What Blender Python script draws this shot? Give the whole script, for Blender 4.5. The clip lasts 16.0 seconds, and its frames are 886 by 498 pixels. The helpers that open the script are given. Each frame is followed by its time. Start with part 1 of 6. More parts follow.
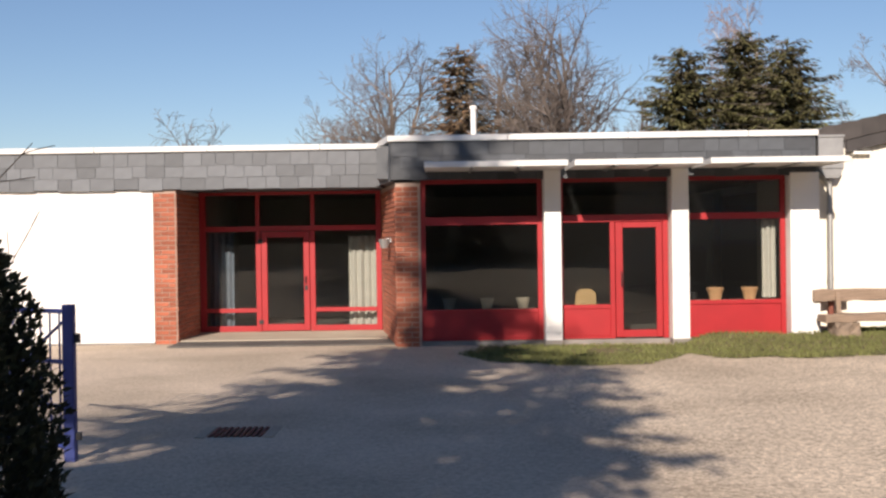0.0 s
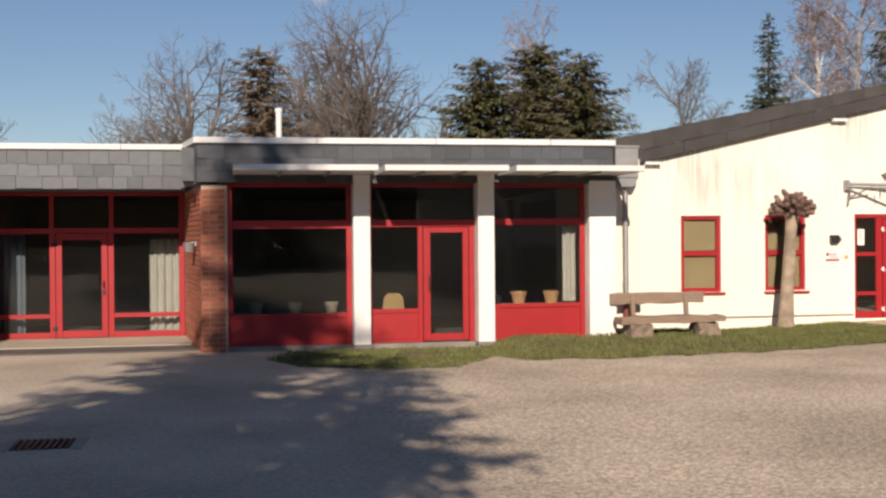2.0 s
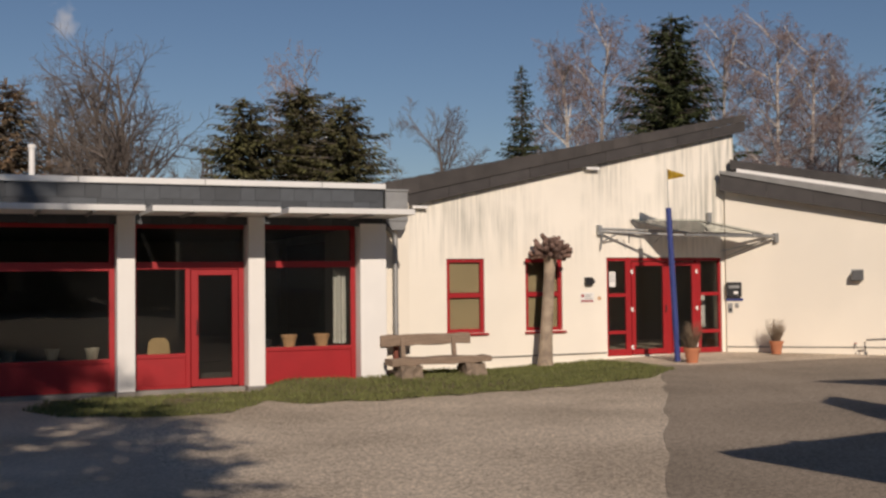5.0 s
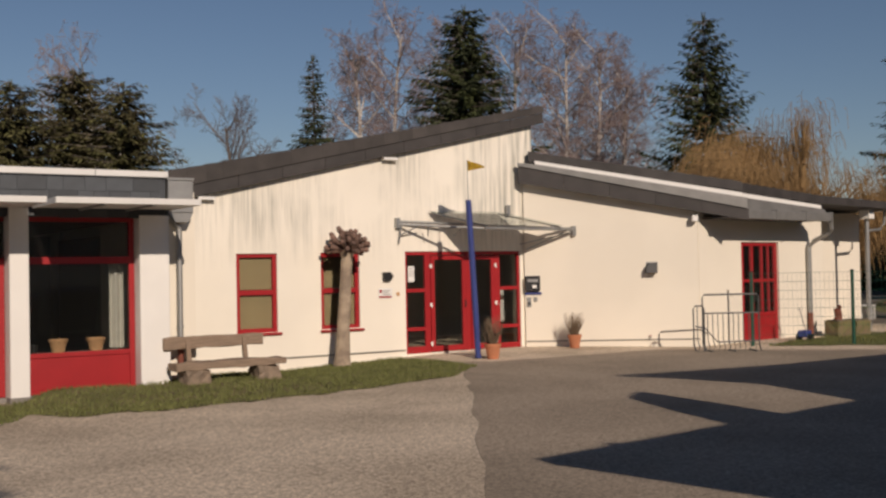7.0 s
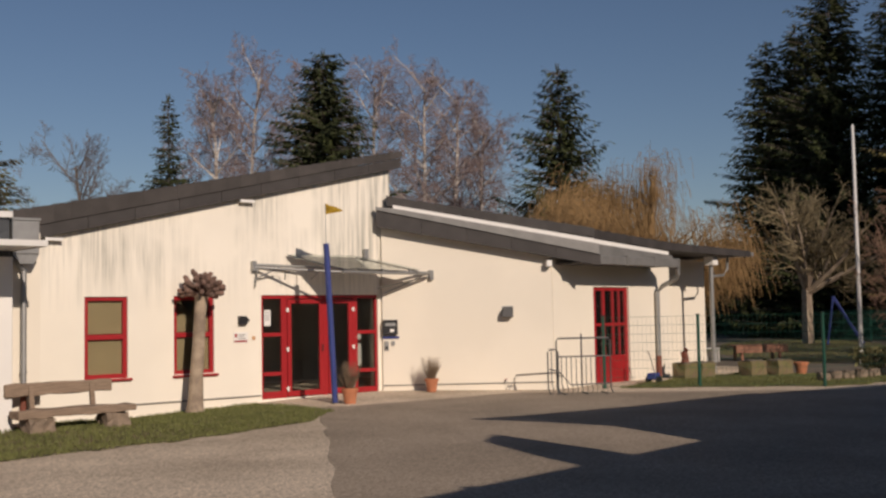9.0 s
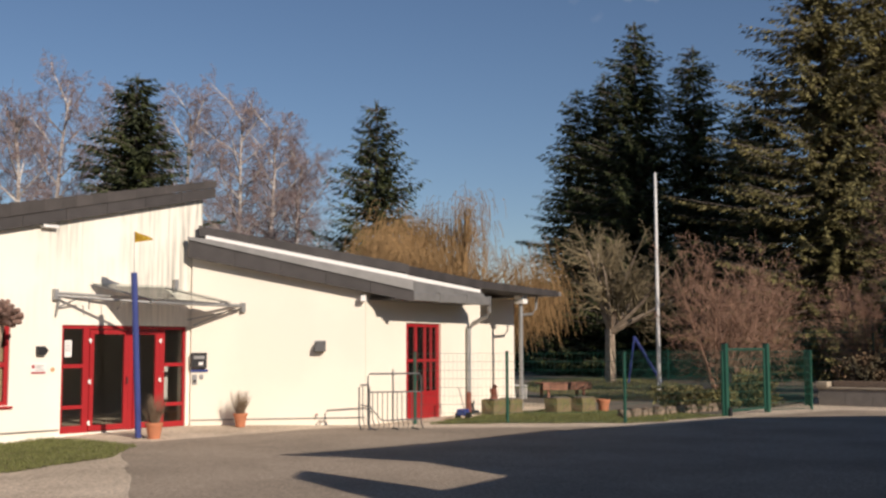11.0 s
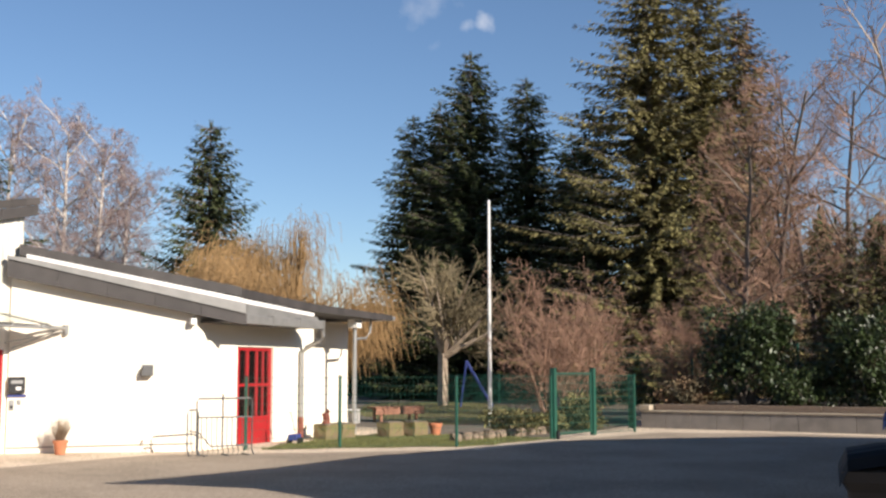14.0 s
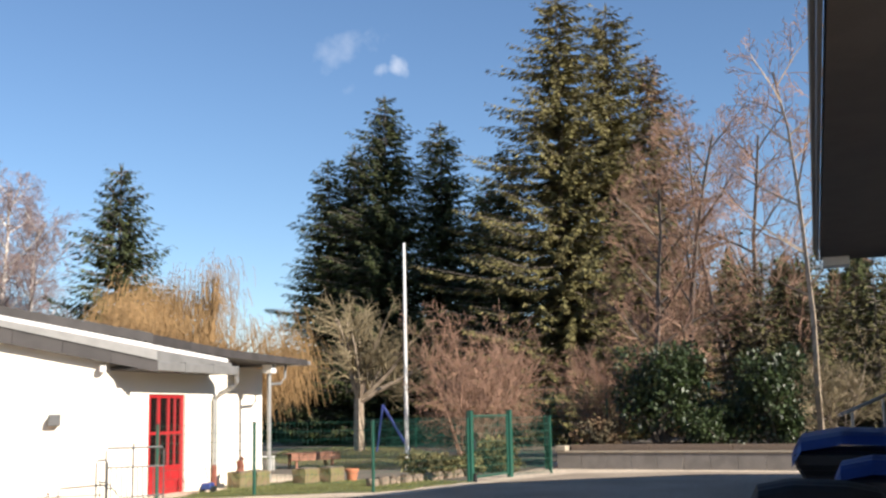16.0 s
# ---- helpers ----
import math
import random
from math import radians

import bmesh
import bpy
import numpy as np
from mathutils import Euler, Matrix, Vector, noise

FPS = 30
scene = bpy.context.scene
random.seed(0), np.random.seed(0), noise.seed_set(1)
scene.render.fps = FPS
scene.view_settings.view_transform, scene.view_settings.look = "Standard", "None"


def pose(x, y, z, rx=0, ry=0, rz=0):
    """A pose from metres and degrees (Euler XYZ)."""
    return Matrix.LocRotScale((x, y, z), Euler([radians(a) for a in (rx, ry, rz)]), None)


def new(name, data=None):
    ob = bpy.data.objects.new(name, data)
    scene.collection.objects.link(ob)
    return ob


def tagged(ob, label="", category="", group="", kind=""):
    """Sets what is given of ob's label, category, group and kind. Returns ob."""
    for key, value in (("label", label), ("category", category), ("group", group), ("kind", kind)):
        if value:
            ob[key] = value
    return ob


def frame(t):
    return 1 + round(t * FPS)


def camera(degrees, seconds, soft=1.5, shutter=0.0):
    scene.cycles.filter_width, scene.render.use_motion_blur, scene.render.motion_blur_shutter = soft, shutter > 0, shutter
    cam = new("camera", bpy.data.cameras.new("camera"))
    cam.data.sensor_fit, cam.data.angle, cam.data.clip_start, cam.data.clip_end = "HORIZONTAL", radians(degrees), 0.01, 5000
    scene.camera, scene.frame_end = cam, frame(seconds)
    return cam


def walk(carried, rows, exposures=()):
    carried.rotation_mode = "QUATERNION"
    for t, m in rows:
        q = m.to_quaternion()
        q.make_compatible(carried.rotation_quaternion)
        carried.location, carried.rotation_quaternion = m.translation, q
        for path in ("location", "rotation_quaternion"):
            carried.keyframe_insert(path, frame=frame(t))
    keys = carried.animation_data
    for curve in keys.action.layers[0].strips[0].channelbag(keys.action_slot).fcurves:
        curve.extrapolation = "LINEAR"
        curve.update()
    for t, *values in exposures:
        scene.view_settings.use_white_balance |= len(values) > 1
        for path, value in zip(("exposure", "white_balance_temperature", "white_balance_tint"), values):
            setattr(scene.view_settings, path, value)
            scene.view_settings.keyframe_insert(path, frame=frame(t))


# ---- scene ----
cam = camera(43.28, 16.0, soft=2.5)
ROWS = [
    (0.0, 0.001, -1.200, 1.800, 0.03, -0.56, 0.85),
    (0.5, -0.034, -1.200, 1.800, -1.65, -0.86, 0.43),
    (1.0, -0.091, -1.197, 1.800, -4.33, -0.85, 0.04),
    (1.5, -0.156, -1.190, 1.800, -7.48, -0.56, 0.30),
    (2.0, -0.217, -1.180, 1.800, -10.42, -0.45, 0.49),
    (2.5, -0.266, -1.170, 1.800, -12.79, -0.68, 0.58),
    (3.0, -0.294, -1.163, 1.800, -14.19, -0.17, 0.57),
    (5.5, -0.522, -1.081, 1.800, -25.78, 2.09, 0.61),
    (6.0, -0.577, -1.052, 1.800, -28.74, 2.08, 0.61),
    (6.5, -0.471, -0.781, 1.800, -31.09, 1.33, 0.85),
    (7.0, 0.000, 0.000, 1.800, -33.57, 1.23, 1.13),
    (7.5, 0.000, 0.000, 1.800, -36.19, 1.61, 1.18),
    (8.0, 0.000, 0.000, 1.800, -37.57, 2.44, 1.18),
    (8.5, 0.000, 0.000, 1.800, -39.00, 2.93, 1.20),
    (9.0, 0.000, 0.000, 1.800, -40.86, 3.34, 1.08),
    (9.5, 0.000, 0.000, 1.800, -43.03, 3.66, 0.94),
    (10.0, 0.000, 0.000, 1.800, -45.50, 4.25, 0.60),
    (12.5, 0.000, 0.000, 1.800, -55.86, 4.91, 0.03),
    (13.0, 0.000, 0.000, 1.800, -56.80, 4.89, -0.01),
    (13.5, 0.000, 0.000, 1.800, -57.71, 5.53, -0.09),
    (14.0, 0.000, 0.000, 1.800, -58.91, 6.23, 0.13),
    (14.5, 0.000, 0.000, 1.800, -60.09, 6.79, 0.17),
    (15.0, 0.000, 0.000, 1.800, -61.52, 7.46, 0.16),
    (15.5, 0.000, 0.000, 1.800, -62.73, 7.95, 0.51),
    (16.0, 0.000, 0.000, 1.800, -63.16, 8.39, 1.12),
]
EXPOSURES = [
    (0.0, 0.10, 6600, 17), (1.0, 0.0, 6700, 17), (2.5, -0.34, 6800, 17), (3.2, -0.40, 6750, 17), (5.5, -0.90, 6700, 16), (7.5, -0.92, 6950, 18), (9.0, -0.90, 6850, 18),
    (10.2, -0.66, 6550, 16), (12.3, 0.14, 6700, 15), (14.0, 0.40, 6400, 12), (16.0, 0.69, 6300, 11),
]
walk(cam, [(t, pose(x, y, z, 90 + pitch, roll, yaw)) for t, x, y, z, yaw, pitch, roll in ROWS], EXPOSURES)

# ---- world and sun ----
SUN_ELEV = radians(27)
SUN_WAY = Vector((0.20 * math.cos(SUN_ELEV), 0.98 * math.cos(SUN_ELEV), -math.sin(SUN_ELEV)))
world = bpy.data.worlds.new("sky")
scene.world = world
world.use_nodes = True
wn = world.node_tree
sky = wn.nodes.new("ShaderNodeTexSky")
sky.sky_type, sky.sun_disc = "NISHITA", False
sky.sun_elevation = SUN_ELEV
sky.sun_rotation = math.atan2(-SUN_WAY.x, -SUN_WAY.y)
sky.air_density, sky.dust_density, sky.ozone_density = 1.0, 0.0, 4.0
# a few small white clouds in the blue
geo = wn.nodes.new("ShaderNodeTexCoord")
puff = wn.nodes.new("ShaderNodeTexNoise")
puff.inputs["Scale"].default_value, puff.inputs["Detail"].default_value = 34, 8
wn.links.new(geo.outputs["Generated"], puff.inputs["Vector"])
total = None
for az, el, size, dense in ((4.2, 12.9, 0.035, 1.0), (7.0, 7.6, 0.03, 0.55), (61.0, 17.7, 0.028, 0.55), (60.2, 17.6, 0.028, 0.45), (59.0, 18.3, 0.06, 0.22)):
    a, e = radians(az), radians(el)
    dist = wn.nodes.new("ShaderNodeVectorMath")
    dist.operation = "DISTANCE"
    dist.inputs[1].default_value = (math.sin(a) * math.cos(e), math.cos(a) * math.cos(e), math.sin(e))
    wn.links.new(geo.outputs["Generated"], dist.inputs[0])
    near = wn.nodes.new("ShaderNodeMapRange")
    near.inputs[1].default_value, near.inputs[2].default_value = 0.0, size
    near.inputs[3].default_value, near.inputs[4].default_value = 0.50, 0.0
    wn.links.new(dist.outputs["Value"], near.inputs[0])
    add = wn.nodes.new("ShaderNodeMath")
    add.operation = "ADD"
    wn.links.new(near.outputs[0], add.inputs[0])
    wn.links.new(puff.outputs[0], add.inputs[1])
    edge = wn.nodes.new("ShaderNodeMapRange")
    edge.inputs[1].default_value, edge.inputs[2].default_value = 0.80, 1.12
    edge.inputs[4].default_value = dense
    wn.links.new(add.outputs[0], edge.inputs[0])
    if total is None:
        total = edge.outputs[0]
    else:
        both = wn.nodes.new("ShaderNodeMath")
        both.operation = "MAXIMUM"
        wn.links.new(total, both.inputs[0])
        wn.links.new(edge.outputs[0], both.inputs[1])
        total = both.outputs[0]
clouds = wn.nodes.new("ShaderNodeMix")
clouds.data_type = "RGBA"
clouds.inputs[7].default_value = (9.5, 9.3, 9.2, 1)
wn.links.new(total, clouds.inputs[0])
wn.links.new(sky.outputs[0], clouds.inputs[6])
wn.links.new(clouds.outputs[2], wn.nodes["Background"].inputs[0])
wn.nodes["Background"].inputs[1].default_value = 0.087
sun_data = bpy.data.lights.new("sun", "SUN")
sun_data.energy, sun_data.angle, sun_data.color = 6.2, radians(0.53), (1.0, 0.90, 0.76)
sun = new("sun", sun_data)
sun.rotation_mode = "QUATERNION"
sun.rotation_quaternion = SUN_WAY.to_track_quat("-Z", "Y")


# ---- materials ----
def mat(name, color, rough=0.8, metal=0.0, vary=0.15, scale=6.0, fine=60.0, bump=0.2, color2=None, dist=0.01, streak=None, rnd=0.0, spec=0.5, island=False, lo=0.38, hi=0.6):
    m = bpy.data.materials.new(name)
    m.use_nodes = True
    nt = m.node_tree
    b = nt.nodes["Principled BSDF"]
    b.inputs["Roughness"].default_value, b.inputs["Metallic"].default_value = rough, metal
    b.inputs["Specular IOR Level"].default_value = spec
    co = nt.nodes.new("ShaderNodeTexCoord")
    mp = nt.nodes.new("ShaderNodeMapping")
    nt.links.new(co.outputs["Object"], mp.inputs[0])
    n1, n2 = nt.nodes.new("ShaderNodeTexNoise"), nt.nodes.new("ShaderNodeTexNoise")
    n1.inputs["Scale"].default_value, n1.inputs["Detail"].default_value = scale, 5
    n2.inputs["Scale"].default_value, n2.inputs["Detail"].default_value = fine, 3
    if streak:
        mp.inputs["Scale"].default_value = streak
    nt.links.new(mp.outputs[0], n1.inputs["Vector"])
    nt.links.new(co.outputs["Object"], n2.inputs["Vector"])
    mix = nt.nodes.new("ShaderNodeMix")
    mix.data_type = "RGBA"
    dark = color2 or tuple(c * (1 - vary) for c in color)
    mix.inputs[6].default_value, mix.inputs[7].default_value = (*dark, 1), (*color, 1)
    ramp = nt.nodes.new("ShaderNodeMapRange")
    ramp.inputs[1].default_value, ramp.inputs[2].default_value = lo, hi
    nt.links.new(n1.outputs[0], ramp.inputs[0])
    nt.links.new(ramp.outputs[0], mix.inputs[0])
    hsv = nt.nodes.new("ShaderNodeHueSaturation")
    nt.links.new(mix.outputs[2], hsv.inputs["Color"])
    val = nt.nodes.new("ShaderNodeMapRange")
    val.inputs[3].default_value, val.inputs[4].default_value = 1 - vary, 1 + vary
    nt.links.new(n2.outputs[0], val.inputs[0])
    last = val.outputs[0]
    if rnd:
        src = nt.nodes.new("ShaderNodeNewGeometry").outputs["Random Per Island"] if island else nt.nodes.new("ShaderNodeObjectInfo").outputs["Random"]
        r = nt.nodes.new("ShaderNodeMapRange")
        r.inputs[3].default_value, r.inputs[4].default_value = 1 - rnd, 1 + rnd
        nt.links.new(src, r.inputs[0])
        mul = nt.nodes.new("ShaderNodeMath")
        mul.operation = "MULTIPLY"
        nt.links.new(last, mul.inputs[0])
        nt.links.new(r.outputs[0], mul.inputs[1])
        last = mul.outputs[0]
    nt.links.new(last, hsv.inputs["Value"])
    nt.links.new(hsv.outputs[0], b.inputs["Base Color"])
    if bump:
        bp = nt.nodes.new("ShaderNodeBump")
        bp.inputs["Strength"].default_value, bp.inputs["Distance"].default_value = bump, dist
        nt.links.new(n2.outputs[0], bp.inputs["Height"])
        nt.links.new(bp.outputs[0], b.inputs["Normal"])
    return m


def gravel_mat(name, light, dark, rough_amount):
    """Loose chippings: cells of two sizes, each stone with its own tone, over broad worn patches."""
    m = bpy.data.materials.new(name)
    m.use_nodes = True
    nt = m.node_tree
    b = nt.nodes["Principled BSDF"]
    b.inputs["Roughness"].default_value = 0.95
    b.inputs["Specular IOR Level"].default_value = 0.2
    co = nt.nodes.new("ShaderNodeTexCoord").outputs["Object"]
    patch = nt.nodes.new("ShaderNodeTexNoise")
    patch.inputs["Scale"].default_value, patch.inputs["Detail"].default_value = 0.45, 7
    mid = nt.nodes.new("ShaderNodeTexNoise")
    mid.inputs["Scale"].default_value, mid.inputs["Detail"].default_value = 19, 6
    cells = nt.nodes.new("ShaderNodeTexVoronoi")
    cells.inputs["Scale"].default_value = 40
    for n in (patch, mid, cells):
        nt.links.new(co, n.inputs["Vector"])
    mix = nt.nodes.new("ShaderNodeMix")
    mix.data_type = "RGBA"
    mix.inputs[6].default_value, mix.inputs[7].default_value = (*dark, 1), (*light, 1)
    rng = nt.nodes.new("ShaderNodeMapRange")
    rng.inputs[1].default_value, rng.inputs[2].default_value = 0.35, 0.6
    nt.links.new(patch.outputs[0], rng.inputs[0])
    nt.links.new(rng.outputs[0], mix.inputs[0])
    sep = nt.nodes.new("ShaderNodeSeparateColor")
    nt.links.new(cells.outputs["Color"], sep.inputs[0])
    tone = nt.nodes.new("ShaderNodeMapRange")
    tone.inputs[3].default_value, tone.inputs[4].default_value = 1 - rough_amount * 0.55, 1 + rough_amount * 0.35
    nt.links.new(sep.outputs[0], tone.inputs[0])
    tone2 = nt.nodes.new("ShaderNodeMapRange")
    tone2.inputs[1].default_value, tone2.inputs[2].default_value = 0.3, 0.7
    tone2.inputs[3].default_value, tone2.inputs[4].default_value = 1 - rough_amount * 0.3, 1 + rough_amount * 0.2
    nt.links.new(mid.outputs[0], tone2.inputs[0])
    mul = nt.nodes.new("ShaderNodeMath")
    mul.operation = "MULTIPLY"
    nt.links.new(tone.outputs[0], mul.inputs[0])
    nt.links.new(tone2.outputs[0], mul.inputs[1])
    hsv = nt.nodes.new("ShaderNodeHueSaturation")
    nt.links.new(mix.outputs[2], hsv.inputs["Color"])
    nt.links.new(mul.outputs[0], hsv.inputs["Value"])
    nt.links.new(hsv.outputs[0], b.inputs["Base Color"])
    bp = nt.nodes.new("ShaderNodeBump")
    bp.inputs["Strength"].default_value, bp.inputs["Distance"].default_value = rough_amount * 0.7, 0.012
    nt.links.new(cells.outputs["Distance"], bp.inputs["Height"])
    nt.links.new(bp.outputs[0], b.inputs["Normal"])
    return m


def glass_mat(name, tint, mirror=0.08):
    m = bpy.data.materials.new(name)
    m.use_nodes = True
    nt = m.node_tree
    nt.nodes.clear()
    out, tr, gl, mx = (nt.nodes.new(k) for k in ("ShaderNodeOutputMaterial", "ShaderNodeBsdfTransparent", "ShaderNodeBsdfGlossy", "ShaderNodeMixShader"))
    fr = nt.nodes.new("ShaderNodeFresnel")
    fr.inputs[0].default_value = 1.5
    tr.inputs[0].default_value = (*tint, 1)
    gl.inputs["Roughness"].default_value = 0.02
    nt.links.new(fr.outputs[0], mx.inputs[0])
    nt.links.new(tr.outputs[0], mx.inputs[1])
    nt.links.new(gl.outputs[0], mx.inputs[2])
    # A faint pale diffuse layer is added in place of reflected haze on panes.
    pane_haze, veil = nt.nodes.new("ShaderNodeBsdfDiffuse"), nt.nodes.new("ShaderNodeMixShader")
    pane_haze.inputs[0].default_value = (0.7, 0.7, 0.68, 1)
    veil.inputs[0].default_value = 0.004
    nt.links.new(mx.outputs[0], veil.inputs[1])
    nt.links.new(pane_haze.outputs[0], veil.inputs[2])
    nt.links.new(veil.outputs[0], out.inputs[0])
    return m


M_RENDER = mat("white_render", (0.83, 0.765, 0.65), 0.9, vary=0.05, scale=0.6, fine=160, bump=0.25, dist=0.004)
M_WHITE = mat("white_paint", (0.82, 0.80, 0.76), 0.7, vary=0.04, scale=1.5, fine=80, bump=0.1, dist=0.003)
M_RED = mat("red_paint", (0.36, 0.014, 0.018), 0.45, vary=0.08, scale=3, fine=40, bump=0.05, dist=0.002)
M_GLASS = glass_mat("window_glass", (0.74, 0.76, 0.74))
M_CLEAR = glass_mat("canopy_glass", (0.80, 0.86, 0.84))
M_BRICK = mat("red_brick", (0.37, 0.115, 0.062), 0.9, vary=0.22, scale=8, fine=60, bump=0.3, rnd=0.25, dist=0.004)
M_MORTAR = mat("mortar", (0.42, 0.31, 0.25), 0.95, vary=0.15, scale=5, fine=90)
M_SLATE = mat("slate_shingle", (0.115, 0.125, 0.135), 0.6, vary=0.12, scale=4, fine=50, rnd=0.25, dist=0.004)
M_SLATE_DARK = mat("dark_slate_shingle", (0.055, 0.062, 0.07), 0.6, vary=0.15, scale=4, fine=50, rnd=0.3, dist=0.004)
M_CAP = mat("pale_metal_cap", (0.72, 0.71, 0.68), 0.5, vary=0.05, scale=2, fine=40, bump=0.05)
M_GREY = mat("grey_metal", (0.38, 0.38, 0.37), 0.45, 0.6, vary=0.12, scale=3, fine=40, bump=0.08, dist=0.002)
M_ZINC = mat("weathered_zinc", (0.24, 0.235, 0.225), 0.5, 0.3, vary=0.15, scale=3, fine=40, bump=0.08, dist=0.002)
M_ROOF = mat("dark_roof_tile", (0.06, 0.052, 0.048), 0.75, vary=0.2, scale=3, fine=40, rnd=0.2)
M_VERGE = mat("dark_verge_board", (0.050, 0.044, 0.042), 0.7, vary=0.2, scale=3, fine=40, rnd=0.15)
# Dark base colour puts the shade of rooms and soffit into the surface.
M_ROOM_SHADE = mat("room_shade", (0.11, 0.10, 0.09), 0.9, vary=0.2, scale=2, fine=30)
M_GROUND = gravel_mat("gravel_yard", (0.68, 0.565, 0.435), (0.50, 0.41, 0.31), 0.75)
M_ASPHALT = gravel_mat("worn_asphalt", (0.59, 0.49, 0.385), (0.44, 0.365, 0.28), 0.35)
# Darker real asphalt, lowered further in colour to deepen the yard's cast shadow.
M_ASPHALT_DEEPENED = gravel_mat("tan_asphalt_deepened", (0.385, 0.315, 0.242), (0.30, 0.246, 0.188), 0.6)
M_PAVE = mat("concrete_paving", (0.42, 0.36, 0.28), 0.9, vary=0.12, scale=1.2, fine=70, bump=0.3, rnd=0.1)
M_GRASS = mat("grass_soil", (0.13, 0.125, 0.045), 0.95, vary=0.3, scale=3, fine=80, bump=0.8, color2=(0.20, 0.155, 0.085), dist=0.03)
M_BLADE = mat("grass_blade", (0.155, 0.165, 0.05), 0.8, vary=0.25, scale=2, fine=20, bump=0, rnd=0.35, island=True)
M_WOOD = mat("weathered_wood", (0.29, 0.21, 0.15), 0.9, vary=0.25, scale=4, fine=60, bump=0.5, streak=(1, 12, 12))
M_STUMP = mat("cut_stump_wood", (0.22, 0.135, 0.105), 0.95, vary=0.3, scale=9, fine=50, bump=0.5, rnd=0.25)
M_BARK = mat("grey_bark", (0.17, 0.14, 0.115), 0.95, vary=0.3, scale=9, fine=60, bump=0.6)
M_TERRA = mat("terracotta", (0.52, 0.20, 0.10), 0.85, vary=0.15, scale=6, fine=60, bump=0.2)
M_BLUE = mat("blue_paint", (0.035, 0.055, 0.22), 0.5, vary=0.1, scale=3, fine=40, bump=0.05)
M_GREEN = mat("green_coated_steel", (0.012, 0.085, 0.058), 0.45, vary=0.1, scale=4, fine=40, bump=0.03)
M_BLACK = mat("black_plastic", (0.018, 0.018, 0.02), 0.5, vary=0.15, scale=4, fine=60, bump=0.1)
M_CONC = mat("concrete_wall", (0.24, 0.22, 0.20), 0.92, vary=0.2, scale=2, fine=60, bump=0.4)

def streak_mat(name, clean, grime):
    """White render whose upper part is washed with fine grey rain streaks in uneven patches."""
    m = mat(name, clean, 0.9, vary=0.05, scale=0.6, fine=150, bump=0.25, dist=0.004)
    nt = m.node_tree
    b = nt.nodes["Principled BSDF"]
    base = b.inputs["Base Color"].links[0].from_socket
    co = nt.nodes.new("ShaderNodeTexCoord").outputs["Object"]
    masks = []
    for sc, scale, lo, hi, detail in (((9, 9, 0.55), 1.0, 0.38, 0.62, 6), ((0.55, 0.55, 0.5), 1.0, 0.36, 0.58, 4), ((30, 30, 1.2), 1.0, 0.15, 0.6, 3)):
        mp = nt.nodes.new("ShaderNodeMapping")
        mp.inputs["Scale"].default_value = sc
        no = nt.nodes.new("ShaderNodeTexNoise")
        no.inputs["Scale"].default_value, no.inputs["Detail"].default_value = scale, detail
        rg = nt.nodes.new("ShaderNodeMapRange")
        rg.inputs[1].default_value, rg.inputs[2].default_value = lo, hi
        nt.links.new(co, mp.inputs[0])
        nt.links.new(mp.outputs[0], no.inputs["Vector"])
        nt.links.new(no.outputs[0], rg.inputs[0])
        masks.append(rg.outputs[0])
    sep = nt.nodes.new("ShaderNodeSeparateXYZ")
    nt.links.new(co, sep.inputs[0])
    high = nt.nodes.new("ShaderNodeMapRange")
    high.inputs[1].default_value, high.inputs[2].default_value = 1.9, 3.3
    nt.links.new(sep.outputs[2], high.inputs[0])
    last = high.outputs[0]
    for k in masks:
        mul = nt.nodes.new("ShaderNodeMath")
        mul.operation = "MULTIPLY"
        nt.links.new(last, mul.inputs[0])
        nt.links.new(k, mul.inputs[1])
        last = mul.outputs[0]
    mix = nt.nodes.new("ShaderNodeMix")
    mix.data_type = "RGBA"
    mix.inputs[7].default_value = (*grime, 1)
    nt.links.new(last, mix.inputs[0])
    nt.links.new(base, mix.inputs[6])
    nt.links.new(mix.outputs[2], b.inputs["Base Color"])
    return m


M_STREAK = streak_mat("streaked_render", (0.88, 0.82, 0.71), (0.38, 0.372, 0.32))
# Grey base colour puts part of the rooms' dimness into their walls.
M_INSIDE = mat("inner_wall_dim_tone", (0.30, 0.28, 0.25), 0.9, vary=0.1, scale=1.5, fine=30)
M_RUST = mat("rust_red_iron", (0.22, 0.07, 0.045), 0.8, vary=0.25, scale=8, fine=50)
M_CLOTH = mat("pale_cloth", (0.62, 0.60, 0.55), 0.95, vary=0.08, scale=5, fine=200, bump=0.1)
M_CLOTH_BLUE = mat("blue_grey_cloth", (0.20, 0.24, 0.30), 0.95, vary=0.1, scale=5, fine=200, bump=0.1)
M_CREAM = mat("cream_clay", (0.62, 0.55, 0.44), 0.8, vary=0.1, scale=8, fine=60)
M_CLAY = mat("pale_terracotta", (0.62, 0.36, 0.19), 0.8, vary=0.12, scale=8, fine=60)
M_TAN = mat("light_wood", (0.50, 0.33, 0.15), 0.55, vary=0.15, scale=3, fine=40, streak=(1, 1, 8))
M_TWIG = mat("dry_twig", (0.20, 0.14, 0.09), 0.9, vary=0.2, scale=9, fine=40, bump=0)
M_BLIND = mat("tan_blind", (0.47, 0.36, 0.21), 0.9, vary=0.08, scale=2, fine=120, bump=0.15)
M_LAMPGREY = mat("dark_grey_metal", (0.10, 0.10, 0.10), 0.5, 0.2, vary=0.15, scale=5, fine=60)
